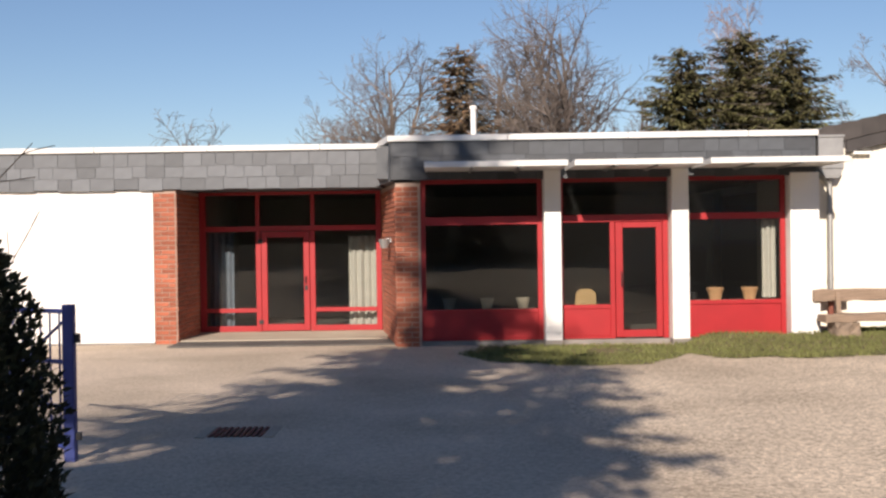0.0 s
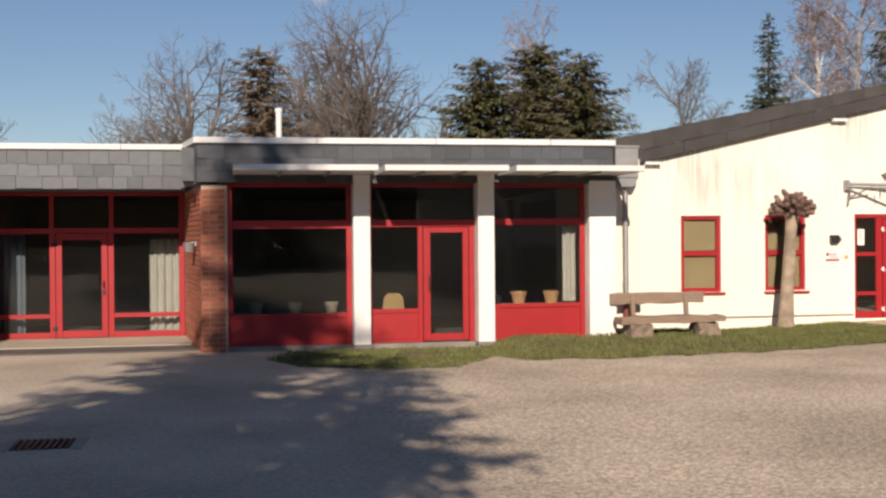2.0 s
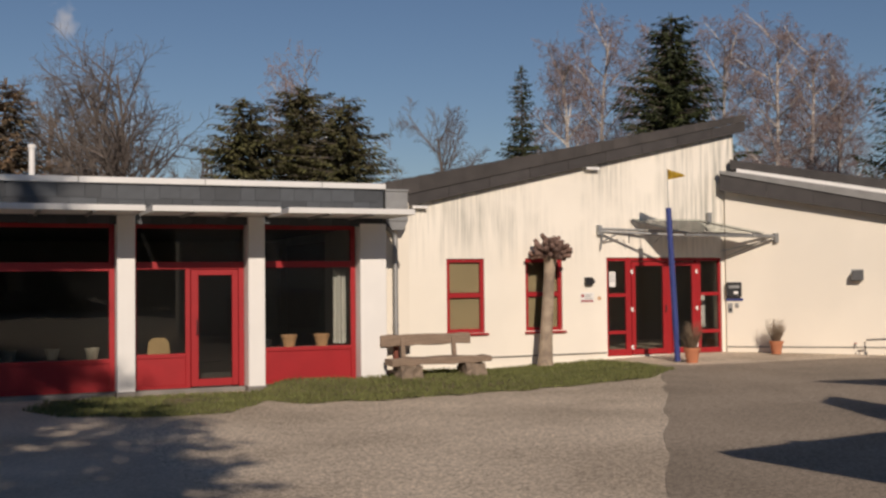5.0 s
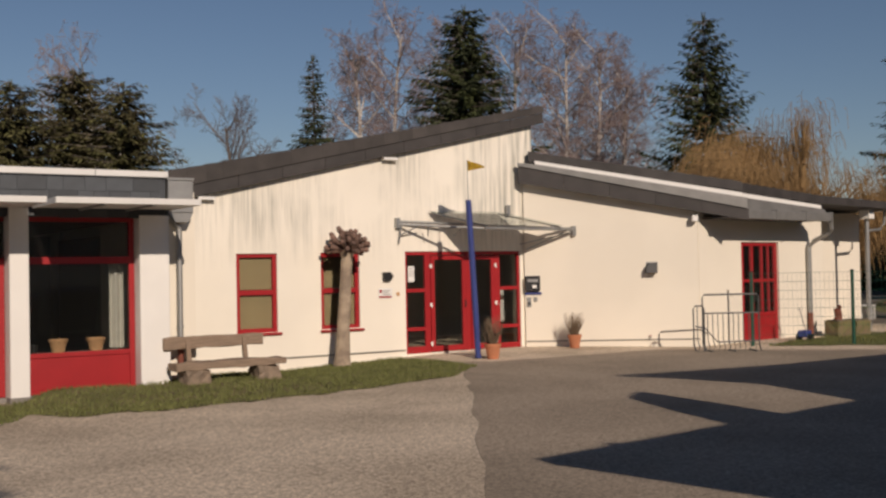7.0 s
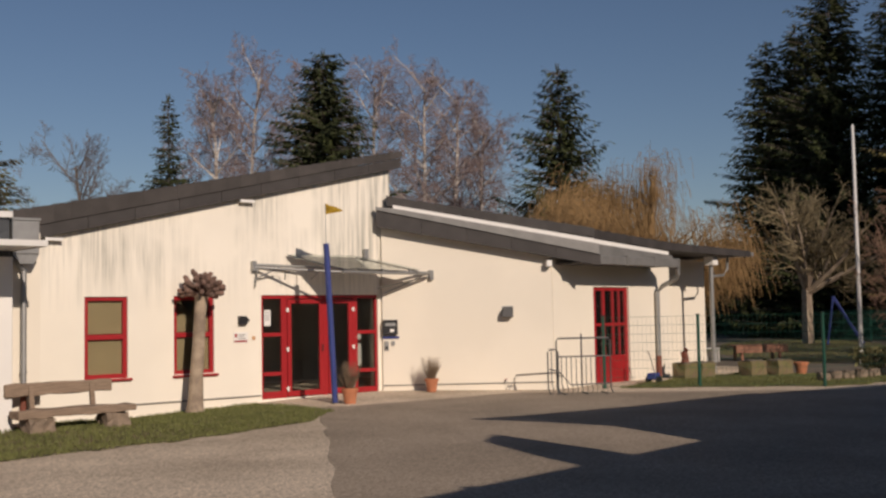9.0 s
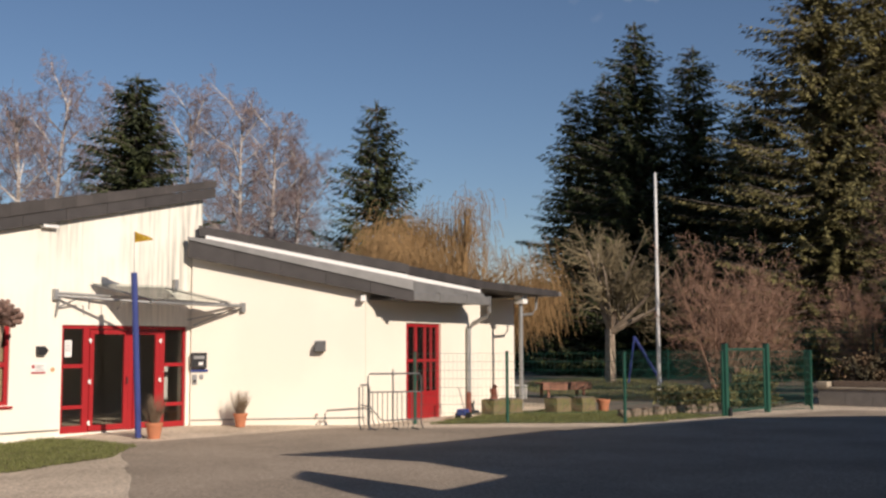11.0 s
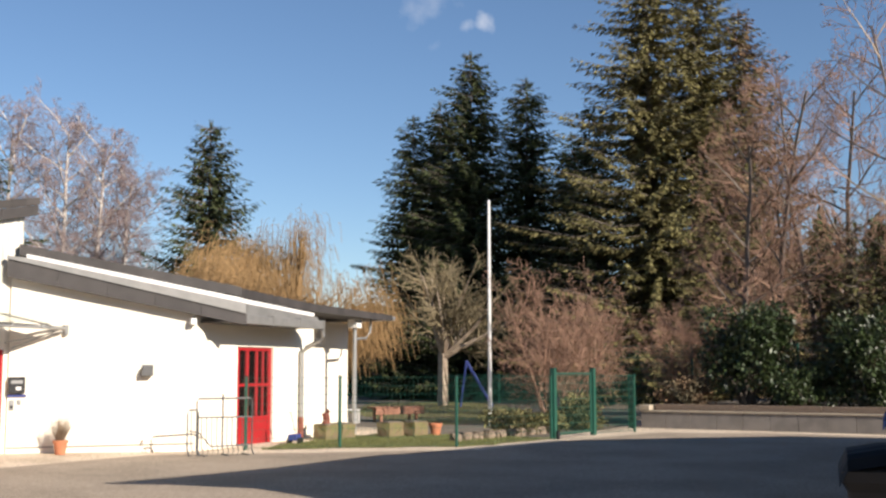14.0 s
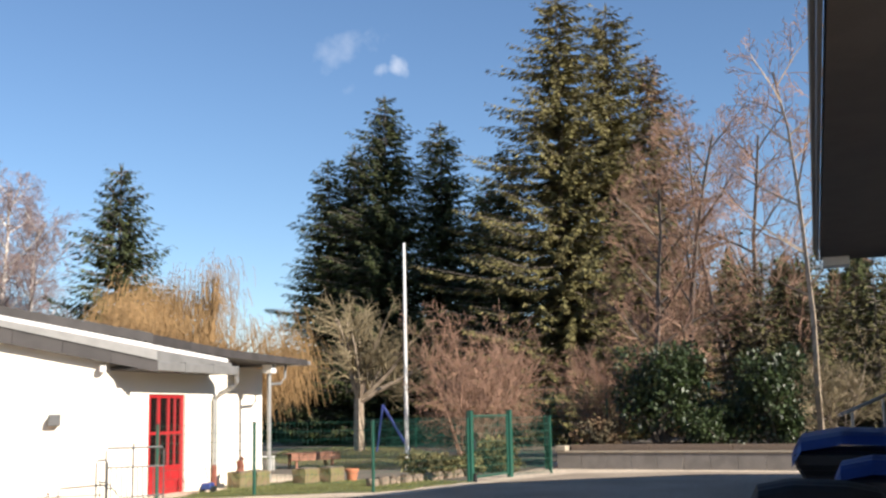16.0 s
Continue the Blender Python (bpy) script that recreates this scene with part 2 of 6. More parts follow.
M_BLUEPALE = mat("pale_blue_paper", (0.42, 0.52, 0.62), 0.8, vary=0.2, scale=4, fine=30)
M_STONE = mat("rough_sandstone", (0.27, 0.205, 0.15), 0.95, vary=0.3, scale=7, fine=40, bump=0.7)
M_YELLOW = mat("yellow_cloth", (0.65, 0.45, 0.05), 0.85, vary=0.15, scale=8, fine=90, color2=(0.45, 0.28, 0.03))
M_BINBLUE = mat("blue_bin_plastic", (0.02, 0.065, 0.30), 0.35, vary=0.12, scale=3, fine=60, bump=0.06)
M_NEEDLE = mat("spruce_needles", (0.066, 0.078, 0.029), 0.9, spec=0.15, vary=0.3, scale=1.2, fine=12, bump=0, rnd=0.45, island=True, color2=(0.05, 0.06, 0.032))
M_NEEDLE_OLIVE = mat("olive_needles", (0.185, 0.165, 0.066), 0.8, spec=0.2, vary=0.3, scale=1.0, fine=12, bump=0, rnd=0.45, island=True, color2=(0.11, 0.095, 0.042))
M_NEEDLE_BROWN = mat("brown_needles", (0.22, 0.135, 0.075), 0.9, vary=0.3, scale=1.0, fine=12, bump=0, rnd=0.4, island=True, color2=(0.08, 0.07, 0.04))
M_NEEDLE_MIX = mat("mixed_needles", (0.115, 0.112, 0.046), 0.85, spec=0.15, vary=0.3, scale=1.0, fine=12, bump=0, rnd=0.45, island=True, color2=(0.075, 0.062, 0.034))
M_TWIG_GREY = mat("grey_twigs", (0.15, 0.122, 0.105), 0.9, vary=0.2, scale=2, fine=20, bump=0, rnd=0.25, island=True)
M_TWIG_RED = mat("reddish_twigs", (0.31, 0.185, 0.125), 0.9, vary=0.2, scale=2, fine=20, bump=0, rnd=0.3, island=True)
M_TWIG_BIRCH = mat("birch_twigs", (0.27, 0.205, 0.195), 0.9, vary=0.2, scale=2, fine=20, bump=0, rnd=0.25, island=True)
M_TWIG_GOLD = mat("golden_willow_twigs", (0.31, 0.19, 0.08), 0.8, vary=0.2, scale=2, fine=20, bump=0, rnd=0.3, island=True)
M_TWIG_OLIVE = mat("olive_twigs", (0.22, 0.175, 0.10), 0.9, vary=0.2, scale=2, fine=20, bump=0, rnd=0.3, island=True)
M_BIRCHBARK = mat("birch_bark", (0.66, 0.62, 0.56), 0.8, vary=0.1, scale=5, fine=30, color2=(0.25, 0.2, 0.17), streak=(1, 1, 4))
M_LEAF = mat("evergreen_leaf", (0.038, 0.058, 0.018), 0.42, vary=0.3, scale=2, fine=12, bump=0, rnd=0.45, island=True, spec=0.5)
M_THUJA = mat("dark_thuja", (0.022, 0.03, 0.013), 0.85, vary=0.35, scale=5, fine=30, bump=0, rnd=0.4, island=True)
M_CAPS = mat("tan_concrete", (0.40, 0.34, 0.26), 0.9, vary=0.15, scale=3, fine=60)
M_MOSSWOOD = mat("mossy_wood", (0.19, 0.14, 0.08), 0.95, vary=0.25, scale=5, fine=50, bump=0.5, color2=(0.16, 0.15, 0.06))
M_REDWOOD = mat("reddish_wood", (0.36, 0.17, 0.11), 0.85, vary=0.2, scale=4, fine=50, bump=0.3, streak=(8, 1, 8))
M_PALEBARK = mat("pale_bark", (0.42, 0.33, 0.24), 0.9, vary=0.2, scale=4, fine=30, color2=(0.26, 0.2, 0.15))
M_WET = mat("playground_soil", (0.17, 0.14, 0.105), 0.95, vary=0.25, scale=1.5, fine=40, bump=0.5, color2=(0.12, 0.1, 0.075))


# ---- mesh helpers ----
def add_box(bm, lo, hi, m=None):
    v = [bm.verts.new((x, y, z)) for x in (lo[0], hi[0]) for y in (lo[1], hi[1]) for z in (lo[2], hi[2])]
    if m is not None:
        for p in v:
            p.co = m @ p.co
    return [bm.faces.new([v[i] for i in f]) for f in ((0, 1, 3, 2), (4, 6, 7, 5), (0, 4, 5, 1), (2, 3, 7, 6), (0, 2, 6, 4), (1, 5, 7, 3))]


def add_prism(bm, poly, depth, axis="y", base=0.0, m=None):
    """A polygon in the x-z plane drawn out along y (or in x-y, along z)."""
    def put(p, d):
        v = Vector((p[0], base + d, p[1])) if axis == "y" else Vector((p[0], p[1], base + d))
        return m @ v if m is not None else v
    a = [bm.verts.new(put(p, 0)) for p in poly]
    b = [bm.verts.new(put(p, depth)) for p in poly]
    n = len(poly)
    bm.faces.new(a)
    bm.faces.new(b[::-1])
    for i in range(n):
        bm.faces.new((a[i], b[i], b[(i + 1) % n], a[(i + 1) % n]))


def add_tube(bm, points, radius, sides=10):
    """A round bar along a line of points; radius may be one number or one for each point."""
    pts = [Vector(p) for p in points]
    rad = radius if isinstance(radius, (list, tuple)) else [radius] * len(pts)
    rings = []
    for i, p in enumerate(pts):
        d = (pts[min(i + 1, len(pts) - 1)] - pts[max(i - 1, 0)]).normalized()
        a = d.cross(Vector((0, 0, 1)) if abs(d.z) < 0.9 else Vector((1, 0, 0))).normalized()
        b = d.cross(a)
        rings.append([bm.verts.new(p + rad[i] * (a * math.cos(k * 2 * math.pi / sides) + b * math.sin(k * 2 * math.pi / sides))) for k in range(sides)])
    for r, s in zip(rings, rings[1:]):
        for k in range(sides):
            bm.faces.new((r[k], r[(k + 1) % sides], s[(k + 1) % sides], s[k]))
    bm.faces.new(rings[0][::-1])
    bm.faces.new(rings[-1])


def mesh_from(bm, name, material, bevel=0.0):
    bmesh.ops.recalc_face_normals(bm, faces=bm.faces)
    if bevel:
        bmesh.ops.bevel(bm, geom=[e for e in bm.edges], offset=bevel, segments=1, affect="EDGES", clamp_overlap=True)
    me = bpy.data.meshes.new(name)
    bm.to_mesh(me)
    bm.free()
    me.materials.append(material)
    return me


def part(name, bm, material, parent=None, label="", bevel=0.0):
    ob = new(name, mesh_from(bm, name, material, bevel))
    ob.parent = parent
    if label:
        tagged(ob, label)
    return ob


def box_part(name, lo, hi, material, parent=None, label="", bevel=0.0):
    bm = bmesh.new()
    add_box(bm, lo, hi)
    return part(name, bm, material, parent, label, bevel)


def thing(name, label, category, group="", kind="", at=(0, 0, 0), turn=0.0):
    ob = new(name)
    ob.empty_display_size = 0.1
    ob.matrix_world = pose(*at, 0, 0, turn)
    return tagged(ob, label, category, group, kind)


def structure(name, bm, material, label, category, bevel=0.0):
    return tagged(part(name, bm, material, None, "", bevel), label, category, "", "structure")


# ---- ground ----
def ground_height(x, y):
    dip = -0.12 * max(0.0, min(1.0, (y - 18.6) / 1.5)) * max(0.0, min(1.0, (12.5 - x) / 3.0)) * max(0.0, min(1.0, (x - 5.5) / 1.0))
    rise = 0.06 * max(0.0, min(1.0, (y - 18.0) / 2.0)) * max(0.0, min(1.0, (x - 12.5) / 2.0)) * max(0.0, min(1.0, (30 - x) / 3.0))
    return dip + rise


def build_ground():
    xs = [-1500, -400, -120, -60, -30] + [-20 + i for i in range(71)] + [60, 90, 200, 500, 1500]
    ys = [-1500, -300, -80, -30, -15] + [-10 + i for i in range(61)] + [60, 90, 200, 500, 1500]
    verts = [(x, y, ground_height(x, y)) for y in ys for x in xs]
    n = len(xs)
    faces = [(j * n + i, j * n + i + 1, (j + 1) * n + i + 1, (j + 1) * n + i) for j in range(len(ys) - 1) for i in range(n - 1)]
    me = bpy.data.meshes.new("ground")
    me.from_pydata(verts, [], faces)
    me.materials.append(M_GROUND)
    return tagged(new("ground", me), "sunlit pale gravel yard with worn patches", "ground", "", "structure")


build_ground()


def sheet(name, label, poly, material, z, category):
    """A thin sheet with a wavering outline, laid a little above the ground."""
    pts = []
    for (xa, ya), (xb, yb) in zip(poly, poly[1:] + poly[:1]):
        n = max(2, int(math.hypot(xb - xa, yb - ya) / 0.5))
        for i in range(n):
            x, y = xa + (xb - xa) * i / n, ya + (yb - ya) * i / n
            o = noise.noise_vector(Vector((x * 1.1, y * 1.1, 3)))
            pts.append((x + 0.10 * o.x, y + 0.10 * o.y))
    bm = bmesh.new()
    bm.faces.new([bm.verts.new((x, y, z)) for x, y in pts])
    bmesh.ops.triangulate(bm, faces=bm.faces[:])
    return structure(name, bm, material, label, category)


sheet("pavement_west", "worn asphalt before the brick entrance", [(-14, 3), (-14, 18.4), (-0.9, 18.4), (-0.5, 17.2), (0.6, 16.6), (1.2, 12), (1.6, 6), (2.0, 3)], M_ASPHALT, 0.004, "pavement")
# Sheet reaches the retaining wall so its lowered tone also deepens the shadow there.
sheet("pavement_east", "worn asphalt before the main entrance, toned down to deepen its shadow", [(1.6, 1.5), (4.9, 6.8), (10.7, 15.4), (12.0, 17.6), (12.6, 19.6), (15.8, 20.3), (18.2, 17.6), (19.8, 15.6), (22.6, 12.6), (26.8, 12.3), (31.5, 11.6), (32.6, 8), (32.4, 1.5)], M_ASPHALT_DEEPENED, 0.004, "pavement")
def solid(name, lo, hi, material, label, category="wall", bevel=0.0):
    bm = bmesh.new()
    add_box(bm, lo, hi)
    return structure(name, bm, material, label, category, bevel)


def wall_with_holes(name, x0, x1, y0, y1, z0, top, holes, material, label, m=None):
    """An upright wall in bands; holes are (x0, x1, z0, z1); top(x) gives the upper edge."""
    bm = bmesh.new()
    cuts = sorted({x0, x1, *(h[0] for h in holes), *(h[1] for h in holes)})
    for a, b in zip(cuts, cuts[1:]):
        hole = next((h for h in holes if h[0] <= a and h[1] >= b), None)
        spans = [(z0, None)] if hole is None else [(z0, hole[2]), (hole[3], None)]
        for lo, hi in spans:
            poly = [(a, lo), (b, lo), (b, top(b) if hi is None else hi), (a, top(a) if hi is None else hi)]
            add_prism(bm, poly, y1 - y0, "y", y0, m)
    bmesh.ops.remove_doubles(bm, verts=bm.verts, dist=0.0005)
    seen = {}
    for f in list(bm.faces):
        key = tuple(sorted((round(v.co.x, 3), round(v.co.y, 3), round(v.co.z, 3)) for v in f.verts))
        seen.setdefault(key, []).append(f)
    bmesh.ops.delete(bm, geom=[f for fs in seen.values() if len(fs) > 1 for f in fs], context="FACES")
    return structure(name, bm, material, label, "wall")


def shared_box(name, lo, hi, material, bevel=0.0):
    bm = bmesh.new()
    add_box(bm, lo, hi)
    return mesh_from(bm, name, material, bevel)


def piece(name, me, m, parent):
    ob = new(name, me)
    ob.parent = parent
    ob.matrix_basis = m
    return ob


# ---- the low flat-roofed building ----
solid("wall_west", (-16, 18.5, -0.1), (-5.12, 18.8, 2.72), M_WHITE, "plain bright white rendered wall")
solid("wall_west_foot", (-16, 18.46, -0.05), (-5.12, 18.498, 0.03), M_CONC, "thin concrete foot of the white wall", "trim")
pier_w = solid("pier_west", (-5.1, 18.48, -0.05), (-4.71, 18.8, 2.72), M_MORTAR, "red brick pier beside the entrance recess", "pier")
recess_side = solid("recess_side_wall", (-4.99, 18.802, 0), (-4.71, 20.6, 2.72), M_MORTAR, "brick side wall of the entrance recess")
bm = bmesh.new()
add_prism(bm, [(-0.79, 17.33), (-0.38, 17.33), (-0.38, 20.6), (-1.23, 20.6)], 2.79, "z", -0.05)
pier_e = structure("corner_pier", bm, M_MORTAR, "red brick corner pier partly in tree shade", "pier")
solid("roof_deck_west", (-16, 18.6, 2.745), (-1.12, 31.6, 3.32), M_SLATE, "flat grey roof deck of the entrance wing", "roof")
solid("roof_deck_east", (-1.1, 17.4, 2.80), (6.18, 31.6, 3.34), M_SLATE, "flat grey roof deck over the glazed front", "roof")
fas_w = solid("fascia_west", (-16, 18.44, 2.735), (-1.12, 18.598, 3.38), M_SLATE, "grey slate shingle fascia of the entrance wing", "fascia")
fas_e = solid("fascia_east", (-0.86, 17.24, 2.77), (6.16, 17.398, 3.40), M_SLATE_DARK, "dark slate shingle fascia over the glazed front", "fascia")
bm = bmesh.new()
add_prism(bm, [(-1.11, 18.42), (-0.87, 17.23), (-0.80, 17.36), (-0.98, 18.56)], 0.645, "z", 2.745)
structure("fascia_return", bm, M_SLATE, "slate return of the stepped fascia", "fascia")
for name, x0, x1, y, z in (("roof_cap_west", -16, -1.10, 18.38, 3.38), ("roof_cap_east", -0.90, 6.2, 17.17, 3.40)):
    cap = thing(name, "pale metal cap strips along the roof edge", "roof cap", "", "structure")
    x = x0
    while x < x1:
        w = min(1.98, x1 - x)
        box_part("cap_strip", (x, y, z), (x + w - 0.008, y + 0.27, z + 0.095 + 0.004 * random.random()), M_CAP, cap, "", 0.008)
        x += 1.98
bm = bmesh.new()
add_prism(bm, [(-1.14, 18.40), (-0.90, 17.17), (-0.84, 17.3), (-1.06, 18.5)], 0.1, "z", 3.395)
structure("roof_cap_return", bm, M_CAP, "pale metal cap over the fascia return", "trim")
solid("wall_back_low", (-16, 31.7, 0), (6.7, 32, 3.2), M_WHITE, "plain white back wall")
solid("wall_side_low", (-16.3, 18.5, 0), (-16.02, 32, 3.2), M_WHITE, "plain white side wall")
solid("floor_low", (-4.7, 17.66, -0.1), (6.2, 24.4, 0.03), M_ROOM_SHADE, "floor inside the glazed rooms, coloured dark for their dimness", "floor")
solid("wall_inside", (-4.95, 24.5, 0), (6.2, 24.7, 2.74), M_INSIDE, "inner wall behind the glazing, greyed to look dim")
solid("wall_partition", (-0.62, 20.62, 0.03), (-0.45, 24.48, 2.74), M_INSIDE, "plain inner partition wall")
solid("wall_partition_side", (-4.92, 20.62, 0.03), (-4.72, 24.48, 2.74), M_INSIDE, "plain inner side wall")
solid("pilaster", (5.72, 17.2, -0.05), (6.20, 17.8, 2.80), M_WHITE, "white end pilaster of the glazed front", "pilaster", 0.01)
# Stub wall added to fit the view; it ends where the sunshade's shadow ends.
solid("stub_wall", (6.205, 17.5, -0.3), (6.74, 20.9, 3.2), M_RENDER, "white stub wall added to catch the sunshade's shadow")
solid("entrance_step", (-4.69, 18.55, -0.05), (-1.02, 20.28, 0.05), M_PAVE, "worn concrete floor of the entrance recess", "step", 0.01)
solid("plinth_front", (-0.38, 17.38, -0.05), (5.70, 17.64, 0.075), M_CONC, "thin concrete sill under the glazed front", "sill", 0.005)
solid("soffit_front", (-0.38, 17.41, 2.775), (5.7, 17.7, 2.798), M_ROOM_SHADE, "soffit over the glazed front, coloured dark for its shade", "soffit")

# bricks of the two piers
BW, BH, BJ = 0.24, 0.068, 0.0155
brick_full = shared_box("brick", (0, 0, 0), (BW, 0.03, BH), M_BRICK, 0.003)
brick_half = shared_box("brick_half", (0, 0, 0), (0.1135, 0.03, BH), M_BRICK, 0.003)


def brick_face(parent, length, rows, m):
    for r in range(rows):
        x, odd = 0.0, r % 2
        while x < length - 0.1:
            half = (odd and x == 0) or length - x < BW
            j = Matrix.Translation((x, -0.012 - 0.004 * random.random(), 0.01 + r * (BH + BJ)))
            piece("brick", brick_half if half else brick_full, m @ j, parent)
            x += (0.1135 if half else BW) + BJ


brick_face(pier_w, 0.40, 32, Matrix.Translation((-5.1, 18.48, -0.01)))
brick_face(pier_e, 0.41, 32, Matrix.Translation((-0.79, 17.33, -0.01)))
slant = math.atan2(0.44, 3.27)
side = Matrix.Translation((-1.17, 20.16, -0.01)) @ Matrix.Rotation(slant - radians(90), 4, "Z")
brick_face(pier_e, 2.85, 32, side)
brick_face(recess_side, 1.78, 32, Matrix.Translation((-4.71, 18.49, -0.01)) @ Matrix.Rotation(radians(90), 4, "Z"))

# slate shingles on the two fascias
shingles = [shared_box("shingle", (0, 0, 0), (w, 0.012, 0.25), M_SLATE, 0.003) for w in (0.24, 0.32, 0.42)]


shingles_dark = [shared_box("shingle", (0, 0, 0), (w, 0.012, 0.25), M_SLATE_DARK, 0.003) for w in (0.24, 0.32, 0.42)]


def shingle_face(parent, x0, x1, y, z0, rows, step, kinds):
    for r in range(rows):
        x = x0 - 0.2 * random.random() * (r % 2)
        while x < x1 - 0.2:
            k = random.choice((0, 1, 1, 2))
            w = (0.24, 0.32, 0.42)[k]
            tilt = Matrix.Translation((x, y - 0.018 - 0.006 * random.random(), z0 + r * step - 0.03 * random.random())) @ Matrix.Rotation(radians(-2.5), 4, "X")
            if x >= x0:
                piece("shingle", kinds[k], tilt, parent)
            x += w + 0.004


shingle_face(fas_w, -8.6, -1.1, 18.44, 2.735, 3, 0.205, shingles)
shingle_face(fas_e, -0.84, 6.14, 17.24, 2.775, 3, 0.20, shingles_dark)

for x in (1.66, 3.76):
    col = thing("column", "white painted square column with a grey foot", "column", "columns of the glazed front", at=(x, 17.16, 0))
    box_part("shaft", (0, 0, 0.0), (0.28, 0.5, 2.9), M_WHITE, col, "", 0.012)
    box_part("base", (-0.012, -0.012, -0.08), (0.292, 0.512, 0.09), M_CONC, col, "grey concrete foot", 0.012)
    box_part("top_bracket", (-0.02, -0.25, 2.97), (0.3, 0.2, 3.03), M_CAP, col, "", 0.006)
for x0, x1 in ((-0.28, 1.92), (2.02, 3.98), (4.10, 6.22)):
    can = thing("sunshade", "white flat metal sunshade over a window bay", "sunshade", "sunshades of the glazed front", at=(x0, 15.85, 2.88))
    w = x1 - x0
    box_part("panel", (0.02, 0.03, 0.012), (w - 0.02, 1.36, 0.05), M_CAP, can)
    box_part("front_edge", (0, 0, 0), (w, 0.028, 0.09), M_CAP, can, "", 0.006)
    for sx in (0, w - 0.02):
        box_part("side_edge", (sx, 0.03, 0), (sx + 0.018, 1.36, 0.085), M_CAP, can)
    for sx in (w * 0.33, w * 0.67):
        box_part("rib", (sx - 0.02, 0.04, -0.02), (sx + 0.02, 1.36, 0.01), M_GREY, can)

box = thing("gutter_box", "grey zinc rainwater box at the roof corner", "gutter box", at=(6.2, 17.2, 2.75))
box_part("hopper", (0.0, 0.02, 0.1), (0.42, 0.36, 0.62), M_GREY, box, "", 0.01)
box_part("rim", (-0.015, 0.005, 0.62), (0.435, 0.375, 0.66), M_GREY, box, "", 0.005)
bm = bmesh.new()
add_prism(bm, [(0.0, 0.1), (0.42, 0.1), (0.34, -0.05), (0.12, -0.05)], 0.3, "y", 0.04)
part("funnel", bm, M_GREY, box)
pipe = thing("downpipe", "grey zinc downpipe with a rust-red foot", "downpipe", at=(6.44, 17.40, 0))
bm = bmesh.new()
add_tube(bm, [(-0.25, -0.1, 2.78), (-0.1, -0.02, 2.70), (0, 0, 2.6), (0, 0, 0.8)], 0.045, 12)
part("pipe", bm, M_GREY, pipe)
bm = bmesh.new()
add_tube(bm, [(0, 0, 0.82), (0, 0, -0.1)], 0.052, 12)
part("standpipe", bm, M_RUST, pipe, "rust-red iron standpipe")
for z in (1.0, 2.1):
    bm = bmesh.new()
    add_tube(bm, [(0, 0, z), (0, 0, z + 0.04)], 0.055, 12)
    part("clip", bm, M_GREY, pipe)
    box_part("clip_arm", (-0.01, 0.04, z), (0.01, 0.11, z + 0.03), M_GREY, pipe)

vent = thing("roof_vent_pipe", "white vent pipe standing on the flat roof", "vent pipe", at=(0.71, 24, 3.33))
bm = bmesh.new()
add_tube(bm, [(0, 0, 0), (0, 0, 1.36)], 0.065, 14)
part("pipe", bm, M_WHITE, vent)
bm = bmesh.new()
add_tube(bm, [(0, 0, 1.36), (0, 0, 1.44), (0, 0, 1.45)], [0.085, 0.085, 0.03], 14)
part("cap", bm, M_WHITE, vent)


# ---- glazing ----
def glazed(name, label, category, m, bars, panes, panels=(), depth=0.07, kind="structure", glass=None):
    """Red bars, panes and closed panels, all as (x0, z0, x1, z1) in the plane of the opening."""
    ob = thing(name, label, category, "", kind)
    ob.matrix_world = m
    for i, (a, b, c, d) in enumerate(bars):
        inset = 0.002 * (i % 3)
        box_part("frame_bar", (a, inset, b), (c, depth, d), M_RED, ob, "", 0.004)
    for a, b, c, d in panes:
        p = box_part("pane", (a, depth * 0.4, b), (c, depth * 0.4 + 0.012, d), glass or M_GLASS, ob)
        p.visible_shadow = False
    for a, b, c, d in panels:
        box_part("panel", (a, 0.02, b), (c, depth - 0.01, d), M_RED, ob, "", 0.004)
    return ob


def grid_bars(x0, x1, z0, z1, w):
    return [(x0, z0, x0 + w, z1), (x1 - w, z0, x1, z1), (x0 + w, z0, x1 - w, z0 + w), (x0 + w, z1 - w, x1 - w, z1)]


M17 = Matrix.Translation((0, 17.46, 0))
glazed("window_1", "large red-framed window with a red panel below", "window", M17,
       [(-0.38, 0.08, -0.30, 2.77), (1.57, 0.08, 1.655, 2.77), (-0.30, 2.01, 1.57, 2.15), (-0.30, 0.53, 1.57, 0.60), (-0.30, 2.70, 1.57, 2.77), (-0.30, 0.08, 1.57, 0.12)],
       [(-0.30, 0.60, 1.57, 2.01), (-0.30, 2.15, 1.57, 2.70)], [(-0.30, 0.12, 1.57, 0.53)])
glazed("window_2", "red-framed window beside the glazed door", "window", M17,
       [(1.945, 0.08, 2.0, 2.77), (2.0, 2.03, 3.75, 2.15), (2.0, 0.58, 2.78, 0.65), (2.0, 2.70, 3.75, 2.77), (2.0, 0.08, 2.78, 0.13), (2.78, 0.08, 2.86, 2.03), (3.66, 0.08, 3.75, 2.03)],
       [(2.0, 0.65, 2.78, 2.03), (2.0, 2.15, 3.75, 2.70)], [(2.0, 0.13, 2.78, 0.58)])
